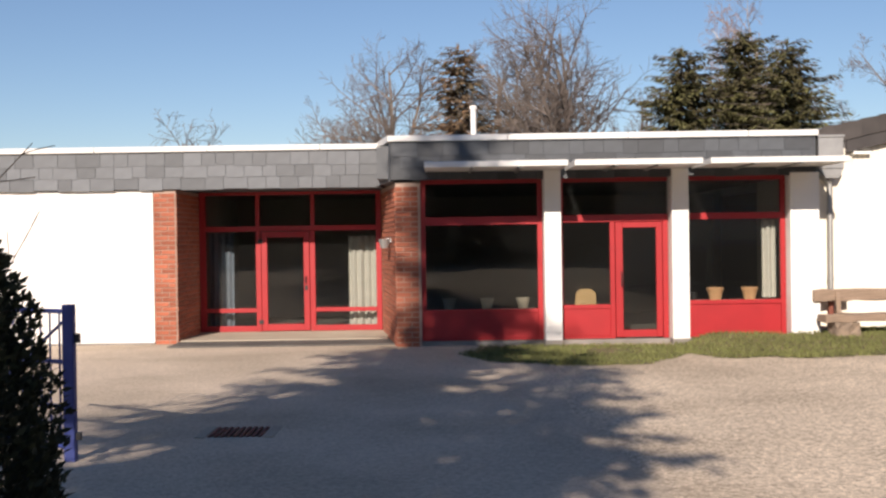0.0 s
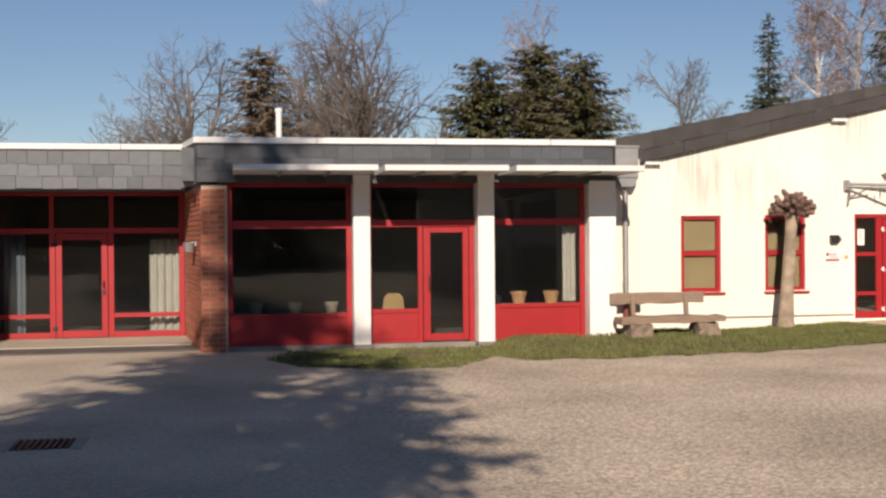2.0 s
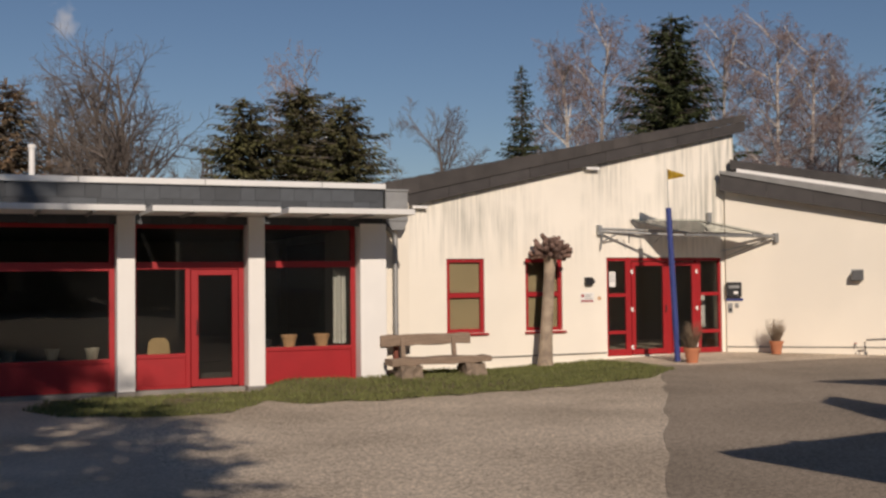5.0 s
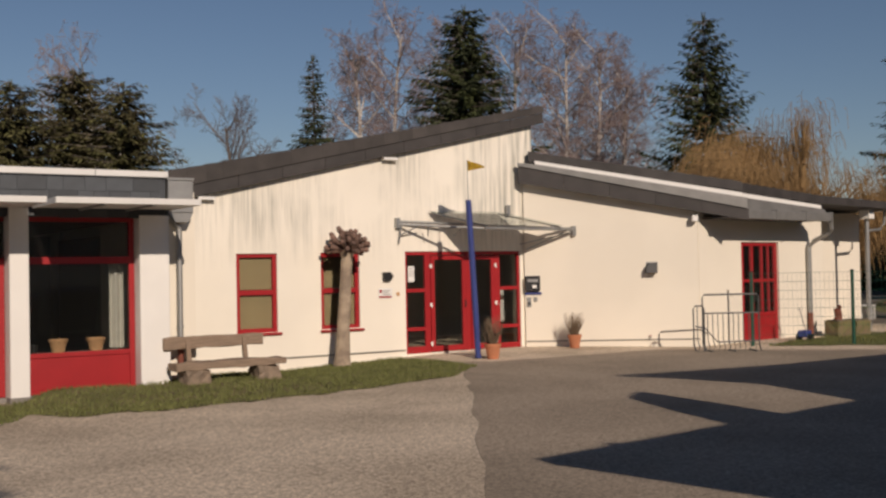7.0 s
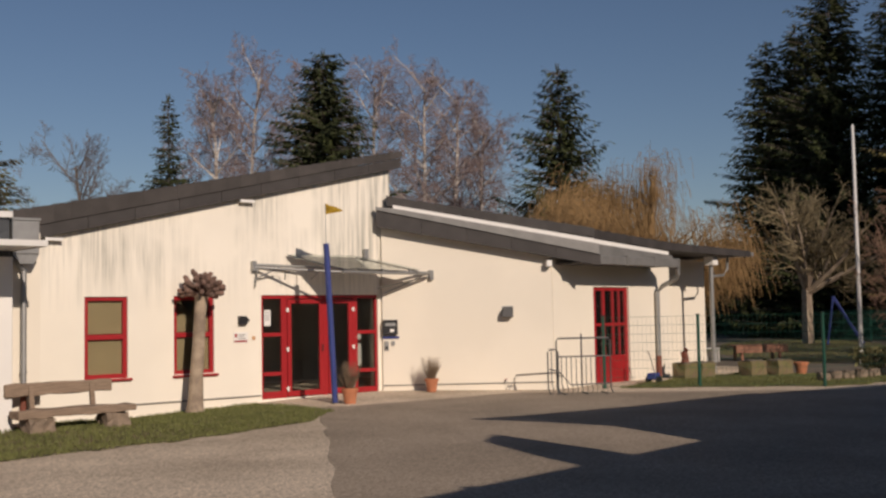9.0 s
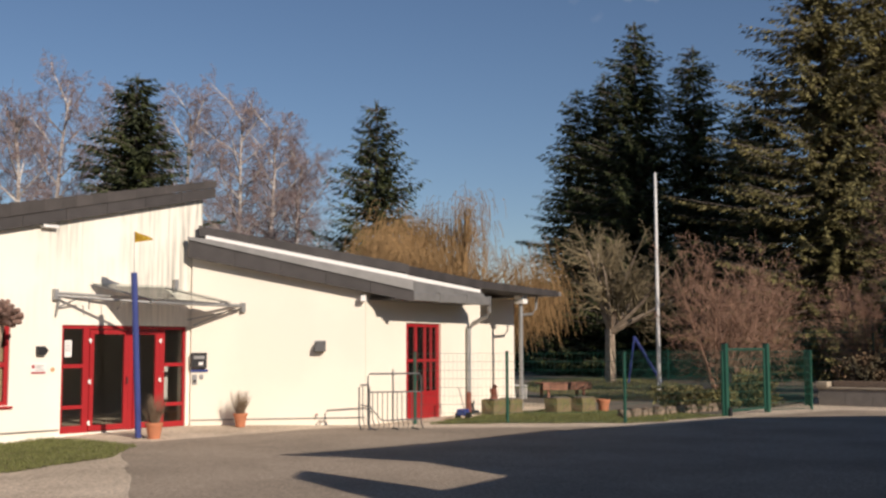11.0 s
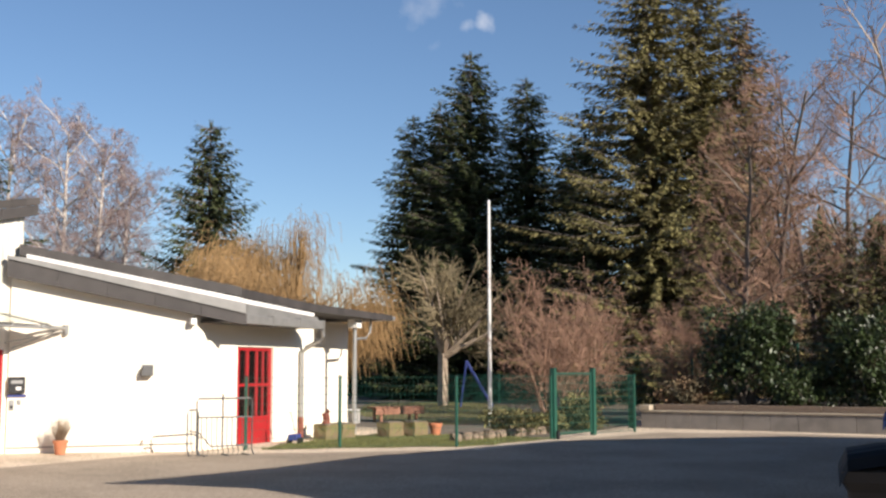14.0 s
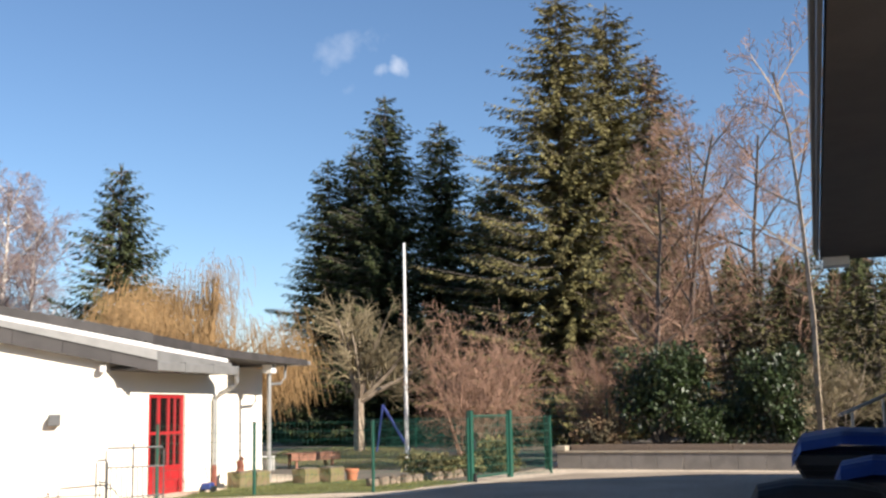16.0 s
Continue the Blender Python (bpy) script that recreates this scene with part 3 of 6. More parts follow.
glazed("window_3", "large red-framed window with pots on its sill", "window", M17,
       [(4.045, 0.08, 4.10, 2.77), (5.63, 0.08, 5.715, 2.77), (4.10, 2.05, 5.63, 2.16), (4.10, 0.63, 5.63, 0.70), (4.10, 2.70, 5.63, 2.77), (4.10, 0.08, 5.63, 0.14)],
       [(4.10, 0.70, 5.63, 2.05), (4.10, 2.16, 5.63, 2.70)], [(4.10, 0.14, 5.63, 0.63)])
door = glazed("door_1", "red glazed garden door with a long handle", "door", Matrix.Translation((0, 17.455, 0)),
              [(2.87, 0.10, 2.99, 2.02), (3.55, 0.10, 3.65, 2.02), (2.99, 0.10, 3.55, 0.22), (2.99, 1.93, 3.55, 2.02)], [(2.99, 0.22, 3.55, 1.93)], depth=0.06)


def pull_handle(parent, x, z, h, y=-0.05):
    bm = bmesh.new()
    add_tube(bm, [(x, 0.0, z), (x, y, z + 0.01), (x, y, z + h - 0.01), (x, 0.0, z + h)], 0.012, 8)
    part("handle", bm, M_BLACK, parent, "dark pull handle")


pull_handle(door, 2.96, 0.95, 0.24)
M20 = Matrix.Translation((0, 20.3, 0))
glazed("window_4", "red-framed glazed entrance screen with top lights", "window", M20,
       [(-4.70, 0.05, -4.58, 2.74), (-1.30, 0.05, -1.20, 2.74), (-4.58, 1.98, -1.30, 2.08), (-4.58, 2.68, -1.30, 2.74), (-3.62, 2.08, -3.54, 2.68), (-2.56, 2.08, -2.48, 2.68),
        (-3.62, 0.05, -3.52, 1.98), (-2.58, 0.05, -2.48, 1.98), (-4.58, 0.42, -3.62, 0.50), (-2.48, 0.42, -1.30, 0.50), (-4.58, 0.05, -3.62, 0.16), (-2.48, 0.05, -1.30, 0.16)],
       [(-4.58, 2.08, -3.62, 2.68), (-3.54, 2.08, -2.56, 2.68), (-2.48, 2.08, -1.30, 2.68), (-4.58, 0.50, -3.62, 1.98), (-4.58, 0.16, -3.62, 0.42), (-2.48, 0.50, -1.30, 1.98), (-2.48, 0.16, -1.30, 0.42)])
solid("recess_lintel", (-4.70, 20.38, 2.69), (-1.21, 20.6, 2.744), M_RED, "red beam over the entrance screen", "lintel")
door = glazed("door_2", "red framed glass entrance door, shut", "door", Matrix.Translation((0, 20.285, 0)),
              [(-3.51, 0.06, -3.40, 1.97), (-2.70, 0.06, -2.59, 1.97), (-3.40, 0.06, -2.70, 0.19), (-3.40, 1.86, -2.70, 1.97)], [(-3.40, 0.19, -2.70, 1.86)])
pull_handle(door, -2.66, 0.98, 0.12)
for z in (0.2, 1.75):
    box_part("hinge", (-3.57, -0.02, z), (-3.48, 0.0, z + 0.07), M_BLACK, door)
box_part("lock_plate", (-2.68, -0.012, 0.84), (-2.63, 0.0, 0.93), M_BLACK, door)

# entrance lamp on the pier's side
lamp = thing("wall_lamp", "small grey wall lamp on the brick pier", "wall lamp", at=(-0.93, 18.1, 1.72))
bm = bmesh.new()
bmesh.ops.create_cone(bm, segments=12, radius1=0.07, radius2=0.11, depth=0.16, cap_ends=True, matrix=Matrix.Translation((-0.09, 0, 0)))
part("shade", bm, M_GREY, lamp)
box_part("bracket", (-0.06, -0.03, 0.02), (0.03, 0.03, 0.09), M_GREY, lamp)


# ---- things behind the glass ----
def curtain(x0, x1, y, z0, z1, material, label):
    n = int((x1 - x0) / 0.012)
    bm = bmesh.new()
    cols = []
    for i in range(n + 1):
        x = x0 + (x1 - x0) * i / n
        d = 0.035 * math.sin(i * 0.55) + 0.012 * math.sin(i * 0.23 + 1)
        cols.append([bm.verts.new((x, y + d * s, z)) for z, s in ((z0, 1.1), ((z0 + z1) / 2, 1.0), (z1, 0.7))])
    for a, b in zip(cols, cols[1:]):
        for k in range(2):
            bm.faces.new((a[k], b[k], b[k + 1], a[k + 1]))
    ob = thing("curtain", label, "curtain")
    c = part("cloth", bm, material, ob)
    sol = c.modifiers.new("thickness", "SOLIDIFY")
    sol.thickness = 0.004
    bm = bmesh.new()
    add_tube(bm, [(x0 - 0.03, y, z1 + 0.015), (x1 + 0.03, y, z1 + 0.015)], 0.012, 8)
    part("rail", bm, M_GREY, ob)


curtain(-1.86, -1.30, 20.62, 0.05, 1.86, M_CLOTH, "pale grey pleated curtain behind the entrance glass")
curtain(-4.58, -4.10, 20.62, 0.05, 1.95, M_CLOTH_BLUE, "blue-grey pleated curtain behind the entrance glass")
curtain(5.40, 5.62, 17.75, 0.72, 2.02, M_CLOTH, "pale curtain at the window's side")
solid("inner_sill_west", (-0.3, 17.54, 0.55), (1.56, 17.84, 0.585), M_WHITE, "pale inner window sill", "sill")
solid("inner_sill_east", (4.11, 17.54, 0.65), (5.62, 17.84, 0.685), M_WHITE, "pale inner window sill", "sill")


def round_pot(name, label, at, r, h, material, group="", plant=0):
    ob = thing(name, label, "flower pot", group, at=at)
    bm = bmesh.new()
    rings = [(0.0, 0.004), (r * 0.68, 0.0), (r * 0.95, h * 0.8), (r * 1.06, h * 0.8), (r * 1.08, h), (r * 0.94, h), (r * 0.90, h * 0.86), (0.0, h * 0.84)]
    n, prev = 20, None
    for rr, z in rings:
        ring = [bm.verts.new((max(rr, 0.002) * math.cos(k * 2 * math.pi / n), max(rr, 0.002) * math.sin(k * 2 * math.pi / n), z)) for k in range(n)]
        if prev:
            for k in range(n):
                bm.faces.new((prev[k], prev[(k + 1) % n], ring[(k + 1) % n], ring[k]))
        prev = ring
    pot = part("pot", bm, material, ob)
    if plant:
        bm = bmesh.new()
        rng = random.Random(plant)
        for _ in range(150 if r > 0.14 else 24):
            a, s, u = rng.random() * 6.28, r * (0.3 + 1.5 * rng.random()), h * (0.9 + 1.0 * rng.random())
            p0 = (0.4 * r * math.cos(a), 0.4 * r * math.sin(a), h * 0.84)
            p1 = (s * 0.7 * math.cos(a + 0.3), s * 0.7 * math.sin(a + 0.3), h * 0.84 + u * 0.6)
            p2 = (s * math.cos(a), s * math.sin(a), h * 0.84 + u)
            add_tube(bm, [p0, p1, p2], [0.005, 0.004, 0.002], 3)
        part("twig_tuft", bm, M_TWIG, ob, "dry bare twigs")
    return ob


for i, x in enumerate((0.08, 0.72, 1.33)):
    round_pot("flower_pot", "pale clay flower pot on the inner sill", (x, 17.70, 0.585), 0.11, 0.19, M_CREAM, "pots behind the windows", 0)
for i, x in enumerate((4.58, 5.16)):
    round_pot("flower_pot", "pale terracotta pot on the inner sill", (x, 17.68, 0.685), 0.135, 0.21, M_CLAY, "pots behind the windows", 0)
round_pot("flower_pot", "small dark pot on the inner sill", (4.22, 17.7, 0.685), 0.06, 0.14, M_BLACK, "pots behind the windows", 0)
chair = thing("chair", "light wooden chair behind the window", "chair", at=(2.45, 18.15, 0.03))
for sx in (-0.2, 0.17):
    for sy in (0, 0.36):
        box_part("leg", (sx, sy, 0), (sx + 0.035, sy + 0.035, 0.44), M_TAN, chair)
box_part("seat", (-0.21, -0.01, 0.44), (0.21, 0.41, 0.47), M_TAN, chair, "", 0.008)
bm = bmesh.new()
add_prism(bm, [(-0.2, 0.47), (0.2, 0.47), (0.17, 0.78), (0.1, 0.85), (-0.1, 0.85), (-0.17, 0.78)], 0.025, "y", 0.0)
part("backrest", bm, M_TAN, chair)

# ---- the gabled building ----
BY = 20.55


def gable_top(x):
    return 3.12 + (x - 6.72) * 0.2235


wall_with_holes("wall_gable", 6.745, 16.18, BY, BY + 0.3, -0.5, gable_top,
                [(8.76, 9.64, 0.68, 2.26), (10.62, 11.53, 0.69, 2.27), (12.66, 15.78, 0.06, 2.28)], M_STREAK, "white rendered gable wall with grey rain streaks")
solid("wall_gable_end", (16.0, BY + 0.31, 2.3), (16.18, 32, 5.0), M_RENDER, "white rendered upper end wall")
bm = bmesh.new()
add_prism(bm, [(5.9, gable_top(5.9)), (16.4, gable_top(16.4)), (16.4, gable_top(16.4) + 0.2), (5.9, gable_top(5.9) + 0.2)], 11.5, "y", BY - 0.10)
roof = structure("gable_roof", bm, M_ROOF, "dark tiled mono-pitch roof of the gabled building", "roof")
# verge boards and roof tiles
slope = math.atan(0.2245)
tilt = Matrix.Translation((5.9, 0, gable_top(5.9))) @ Matrix.Rotation(-slope, 4, "Y")
L = 10.52 / math.cos(slope)
n = 11
for k in range(n):
    bm = bmesh.new()
    xa, xb = 5.9 + k * 10.52 / n, 5.9 + (k + 1) * 10.52 / n - 0.006
    add_prism(bm, [(xa, gable_top(xa) - 0.03), (xb, gable_top(xb) - 0.03), (xb, gable_top(xb) + 0.21), (xa, gable_top(xa) + 0.21 + 0.006 * (k % 2))], 0.05, "y", BY - 0.16)
    part("verge_board", bm, M_VERGE, roof, "", 0.004)
for k in range(29):
    xa, xb = 5.9 + k * 10.52 / 29, 5.9 + (k + 1) * 10.52 / 29 + 0.02
    ta, tb = (0.37 + 0.21 * (16.4 - x) / 10.0 for x in (xa, xb))
    bm = bmesh.new()
    add_prism(bm, [(xa, gable_top(xa) + 0.2165), (xb, gable_top(xb) + 0.2165), (xb, gable_top(xb) + tb), (xa, gable_top(xa) + ta + 0.018)], 0.062, "y", BY - 0.185 - 0.003 * (k % 2))
    part("verge_tile", bm, M_ROOF, roof, "", 0.004)
tile = shared_box("tile", (0, 0, 0), (0.36, 0.29, 0.03), M_ROOF, 0.006)
for i in range(29):
    for j in range(10):
        piece("tile", tile, tilt @ Matrix.Translation((i * 0.37, BY - 0.15 + j * 0.30, 0.335)) @ Matrix.Rotation(radians(3), 4, "Y"), roof)
bm = bmesh.new()
add_box(bm, (0, BY - 0.10, 0.205), (L, BY + 11.3, 0.33), tilt)
part("underlay", bm, M_ROOF, roof)
for x in (7.95, 12.1):
    solid("purlin_end", (x, BY - 0.15, gable_top(x) - 0.09), (x + 0.34, BY - 0.004, gable_top(x) - 0.034), M_WHITE, "white purlin end under the verge", "purlin")
solid("wall_base_line", (6.76, BY - 0.03, 0.14), (12.62, BY - 0.004, 0.165), M_CONC, "thin drip edge along the wall's foot", "trim")
solid("wall_back_gable", (6.75, 31.7, 0), (30, 32, 3.4), M_RENDER, "plain white back wall")
solid("floor_gable", (6.8, BY + 0.31, -0.2), (18.9, 26, 0.05), M_PAVE, "pale floor inside the entrance hall", "floor")
solid("hall_back_wall", (6.8, 25.8, 0.05), (18.9, 26, 3.0), M_WHITE, "dim hall wall behind the entrance")
solid("hall_ceiling", (6.8, BY + 0.31, 2.6), (18.9, 26, 2.7), M_WHITE, "hall ceiling", "ceiling")
solid("hall_east_wall", (18.91, 19.0, 0.0), (19.1, 26, 2.7), M_WHITE, "dim inner wall at the hall's end")
solid("hall_west_wall", (6.76, BY + 0.31, 0.0), (6.79, 26, 2.7), M_INSIDE, "inner side wall of the hall, greyed to look dim")

for i, (x0, x1) in enumerate(((8.76, 9.64), (10.62, 11.53))):
    m = Matrix.Translation((0, BY + 0.04, 0))
    w = glazed("window_%d" % (5 + i), "red-framed window with drawn tan blinds", "window", m,
               grid_bars(x0, x1, 0.68, 2.265, 0.085) + [(x0 + 0.085, 1.43, x1 - 0.085, 1.53)], [(x0 + 0.08, 0.76, x1 - 0.08, 1.43), (x0 + 0.08, 1.53, x1 - 0.08, 2.18)])
    box_part("window_sill", (x0 - 0.03, -0.10, 0.63), (x1 + 0.07, 0.1, 0.675), M_RED, w, "", 0.006)
    box_part("reveal", (x1 - 0.002, -0.035, 0.68), (x1 + 0.05, -0.001 + 0.04, 2.28), M_WHITE, w)
    for z0, z1 in ((0.76, 1.42), (1.54, 2.18)):
        b = box_part("blind", (x0 + 0.08, 0.075, z0), (x1 - 0.08, 0.09, z1), M_BLIND, w, "tan roller blind")

MD = Matrix.Translation((12.66, BY + 0.03, 0.06))
W, HH = 3.12, 2.21
screen = glazed("window_7", "red-framed glazed entrance screen with side panes", "window", MD,
                [(0, 0, 0.06, HH), (W - 0.06, 0, W, HH), (0.06, HH - 0.07, W - 0.06, HH), (0.52, 0, 0.66, HH - 0.07), (1.62, 0, 1.74, HH - 0.07), (2.42, 0, 2.56, HH - 0.07),
                 (0.06, 1.33, 0.52, 1.41), (0.06, 0.49, 0.52, 0.57), (0.06, 0, 0.52, 0.15), (2.56, 1.33, W - 0.06, 1.41), (2.56, 0.46, W - 0.06, 0.54), (2.56, 0, W - 0.06, 0.12)],
                [(0.06, 1.41, 0.52, 2.14), (0.06, 0.57, 0.52, 1.33), (0.06, 0.15, 0.52, 0.49), (2.56, 1.41, 3.06, 2.14), (2.56, 0.54, 3.06, 1.33), (2.56, 0.12, 3.06, 0.46)])
for k, (a, b) in enumerate(((0.67, 1.61), (1.75, 2.41))):
    d = glazed("door_%d" % (3 + k), "red framed glass entrance leaf", "door", MD @ Matrix.Translation((0, -0.012, 0)),
               [(a, 0.02, a + 0.1, 2.12), (b - 0.1, 0.02, b, 2.12), (a + 0.1, 0.02, b - 0.1, 0.14), (a + 0.1, 2.03, b - 0.1, 2.12)], [(a + 0.1, 0.14, b - 0.1, 2.03)])
    pull_handle(d, b - 0.05 if k == 0 else a + 0.05, 0.98, 0.14)
    for z in (0.2, 1.05, 1.9):
        bm = bmesh.new()
        x = a - 0.01 if k == 0 else b + 0.01
        add_prism(bm, [(x - 0.04, z), (x, z + 0.045), (x + 0.045, z + 0.02), (x + 0.01, z - 0.005), (x + 0.045, z - 0.04), (x, z - 0.06)], 0.02, "y", -0.022)
        part("hinge", bm, M_WHITE, d, "white hinge")
notice = thing("notice", "white paper notice on the glass", "notice", at=(12.74, BY + 0.02, 1.62))
box_part("sheet", (0, 0, 0), (0.16, 0.004, 0.34), M_WHITE, notice)
for z in (0.28, 0.22, 0.17, 0.12):
    box_part("text_bar", (0.02, -0.003, z), (0.13, 0.0, z + 0.015), M_GREY, notice)
for i, (x, z, w, h, mt) in enumerate(((14.45, 0.35, 0.28, 0.75, M_BLUEPALE), (15.3, 0.6, 0.36, 0.8, M_WHITE))):
    p = thing("poster", "pale poster board behind the entrance glass", "poster", at=(x, BY + 0.5, 0.05))
    box_part("board", (0, 0, z), (w, 0.02, z + h), mt, p)
    box_part("stand", (w / 2 - 0.02, 0.02, 0), (w / 2 + 0.02, 0.06, z + h * 0.6), M_GREY, p)

# small signs and fittings on the gable wall
letter = thing("intercom_lamp", "black wedge-shaped lamp on the gable wall", "wall lamp", at=(12.08, BY - 0.1, 1.66))
bm = bmesh.new()
add_prism(bm, [(0, 0), (0.16, 0), (0.24, 0.09), (0.16, 0.18), (0, 0.18)], 0.1, "y", 0)
part("body", bm, M_BLACK, letter, "", 0.008)
sign = thing("wall_sign", "small white sign plate with red mark", "sign", at=(11.98, BY - 0.012, 1.28))
box_part("plate", (0, 0, 0), (0.34, 0.01, 0.22), M_WHITE, sign)
box_part("mark", (0.02, -0.003, 0.12), (0.08, -0.0005, 0.19), M_RED, sign, "red mark")
for z, w in ((0.16, 0.18), (0.125, 0.14), (0.08, 0.2)):
    box_part("text_bar", (0.1, -0.003, z), (0.1 + w, -0.0005, z + 0.016), M_GREY, sign)
box_part("red_strip", (0.01, -0.003, 0.015), (0.32, -0.0005, 0.05), M_RED, sign, "red strip of writing")
sign = thing("wall_sign", "little orange round sign on the gable wall", "sign", at=(12.46, BY - 0.012, 1.37))
bm = bmesh.new()
bmesh.ops.create_cone(bm, segments=18, radius1=0.045, radius2=0.045, depth=0.01, cap_ends=True, matrix=Matrix.Rotation(radians(90), 4, "X"))
part("plate", bm, M_CLAY, sign)

# ---- the angled wing ----
TURN = radians(-38)
DX = Matrix.Translation((15.85, 20.5, 0)) @ Matrix.Rotation(TURN, 4, "Z")
bm = bmesh.new()
add_prism(bm, [(0.02, -0.3), (3.98, -0.3), (3.98, 3.18), (0.02, 4.0)], 0.3, "y", 0, DX)
wing = structure("wall_wing", bm, M_RENDER, "white rendered angled wing wall", "wall")
bm = bmesh.new()
add_box(bm, (0.04, -0.02, 0.17), (3.98, -0.003, 0.195), DX)
structure("wing_base_line", bm, M_CONC, "thin brown drip edge along the wing wall", "trim")
EX = Matrix.Translation((18.98, 18.05, 0)) @ Matrix.Rotation(radians(8), 4, "Z")
wall_with_holes("wall_wing_east", 0.03, 5.43, 0, 0.3, -0.3, lambda x: 3.3, [(1.74, 3.37, 0.0, 2.40)], M_RENDER, "white rendered wall with the side door", EX)
for name, lo, hi, label in (("wall_far_east", (5.36, 0.9, -0.3), (9.1, 1.2, 3.25), "white rendered wall in the eave's shade"), ("wall_east_side", (8.8, 1.205, -0.3), (9.1, 11.5, 3.25), "plain white side wall")):
    bm = bmesh.new()
    add_box(bm, lo, hi, EX)
    structure(name, bm, M_RENDER, label, "wall")
solid("floor_wing", (19.12, 18.62, -0.2), (26.4, 26, 0.02), M_PAVE, "pale floor inside the side door", "floor")
solid("wing_hall_wall", (19.12, 24, 0.02), (26.4, 24.2, 3.0), M_INSIDE, "inner wall behind the side door, greyed to look dim")


def wing_slab(name, label, u0, u1, za, zb, thick, v0, v1, material):
    bm = bmesh.new()
    add_prism(bm, [(u0, za - thick), (u1, zb - thick), (u1, zb), (u0, za)], v1 - v0, "y", v0, DX)
    return structure(name, bm, material, label, "roof")


low = wing_slab("wing_roof_low", "lower wing roof with dark verge boards", -0.05, 5.0, 4.15, 3.16, 0.05, -0.2, 1.5, M_ROOF)
for k in range(5):
    u0, u1 = -0.08 + k * 5.18 / 5, -0.08 + (k + 1) * 5.18 / 5 - 0.005
    bm = bmesh.new()
    add_prism(bm, [(u0, 3.815 - 0.187 * u0), (u1, 3.815 - 0.187 * u1), (u1, 4.20 - 0.213 * u1), (u0, 4.20 - 0.213 * u0)], 0.05, "y", -0.27 - 0.003 * (k % 2), DX)
    part("verge_board", bm, M_VERGE, low)
bm = bmesh.new()
add_prism(bm, [(-0.10, 4.225), (5.06, 3.125), (5.06, 3.365), (0.30, 4.25), (-0.10, 4.29)], 0.16, "y", -0.31, DX)
part("metal_flashing", bm, M_ZINC, low, "grey metal flashing")
bm = bmesh.new()
add_prism(bm, [(0.62, 2.90), (4.46, 2.89), (4.48, 2.97), (4.48, 3.11), (0.62, 3.10)], 0.14, "y", -0.88, EX)
part("box_gutter", bm, M_ZINC, low, "grey zinc box gutter", 0.012)
for u in (0.62, 1.9, 3.2, 4.40):
    bm = bmesh.new()
    add_box(bm, (u, -0.895, 2.885), (u + 0.05, -0.735, 3.125), EX)
    part("gutter_strap", bm, M_ZINC, low)
bm = bmesh.new()
add_prism(bm, [(0.60, 3.07), (4.45, 3.08), (4.32, 3.205), (0.60, 3.40)], 0.05, "y", -0.735, EX)
part("eave_flashing", bm, M_ZINC, low, "grey sloping flashing above the gutter")
bm = bmesh.new()
add_box(bm, (0.2, -0.735, 2.915), (4.42, 0.0, 2.945), EX)
part("soffit", bm, M_VERGE, low)
bm = bmesh.new()
add_prism(bm, [(0.30, 4.255), (4.98, 3.385), (4.98, 3.50), (0.30, 4.35)], 0.05, "y", -0.1, DX)
structure("white_fascia", bm, M_WHITE, "white painted fascia board between the roofs", "fascia")
bm = bmesh.new()
add_prism(bm, [(0.62, 3.395), (4.26, 3.2), (4.26, 3.305), (0.62, 3.51)], 0.04, "y", -0.682, EX)
structure("white_fascia_east", bm, M_WHITE, "white painted fascia board above the gutter", "fascia")


def high_z(u):
    return 4.59 - 0.168 * u


def slab(m, plan, z_top, thick):
    bm = bmesh.new()
    up = [bm.verts.new(m @ Vector((u, v, z_top(u)))) for u, v in plan]
    dn = [bm.verts.new(m @ Vector((u, v, z_top(u) - thick))) for u, v in plan]
    bm.faces.new(up)
    bm.faces.new(dn[::-1])
    n = len(plan)
    for k in range(n):
        bm.faces.new((up[k], dn[k], dn[(k + 1) % n], up[(k + 1) % n]))
    return bm


def eave_z(u):
    return 3.745 - 0.053 * (u - 0.6) if u < 4.3 else 3.55 - 0.019 * (u - 4.3)


high = structure("wing_roof_high", slab(DX, [(0.15, 0.0), (5.0, 0.0), (5.0, 8.5), (0.15, 8.5)], lambda u: high_z(u) - 0.01, 0.12), M_ROOF, "upper wing roof with dark tiles", "roof")
part("eave_slab", slab(EX, [(0.55, -0.60), (4.3, -0.60), (9.0, -0.60), (9.6, 6.0), (4.3, 6.0), (0.55, 6.0)], lambda u: eave_z(u) - 0.012, 0.13), M_VERGE, high)
part("back_slab", slab(EX, [(-1.0, 5.5), (9.6, 5.5), (9.6, 12.0), (-1.0, 12.0)], lambda u: 3.66, 0.12), M_ROOF, high)
for k in range(13):
    u0, u1 = 0.15 + k * 4.86 / 13, 0.15 + (k + 1) * 4.86 / 13
    d0, d1 = (0.23 - 0.004 * u for u in (u0, u1))
    bm = bmesh.new()
    add_prism(bm, [(u0, high_z(u0) - d0), (u1, high_z(u1) - d1), (u1, high_z(u1) - 0.006), (u0, high_z(u0) + 0.012)], 0.05, "y", -0.06 - 0.003 * (k % 2), DX)
    part("verge_tile", bm, M_VERGE, high)
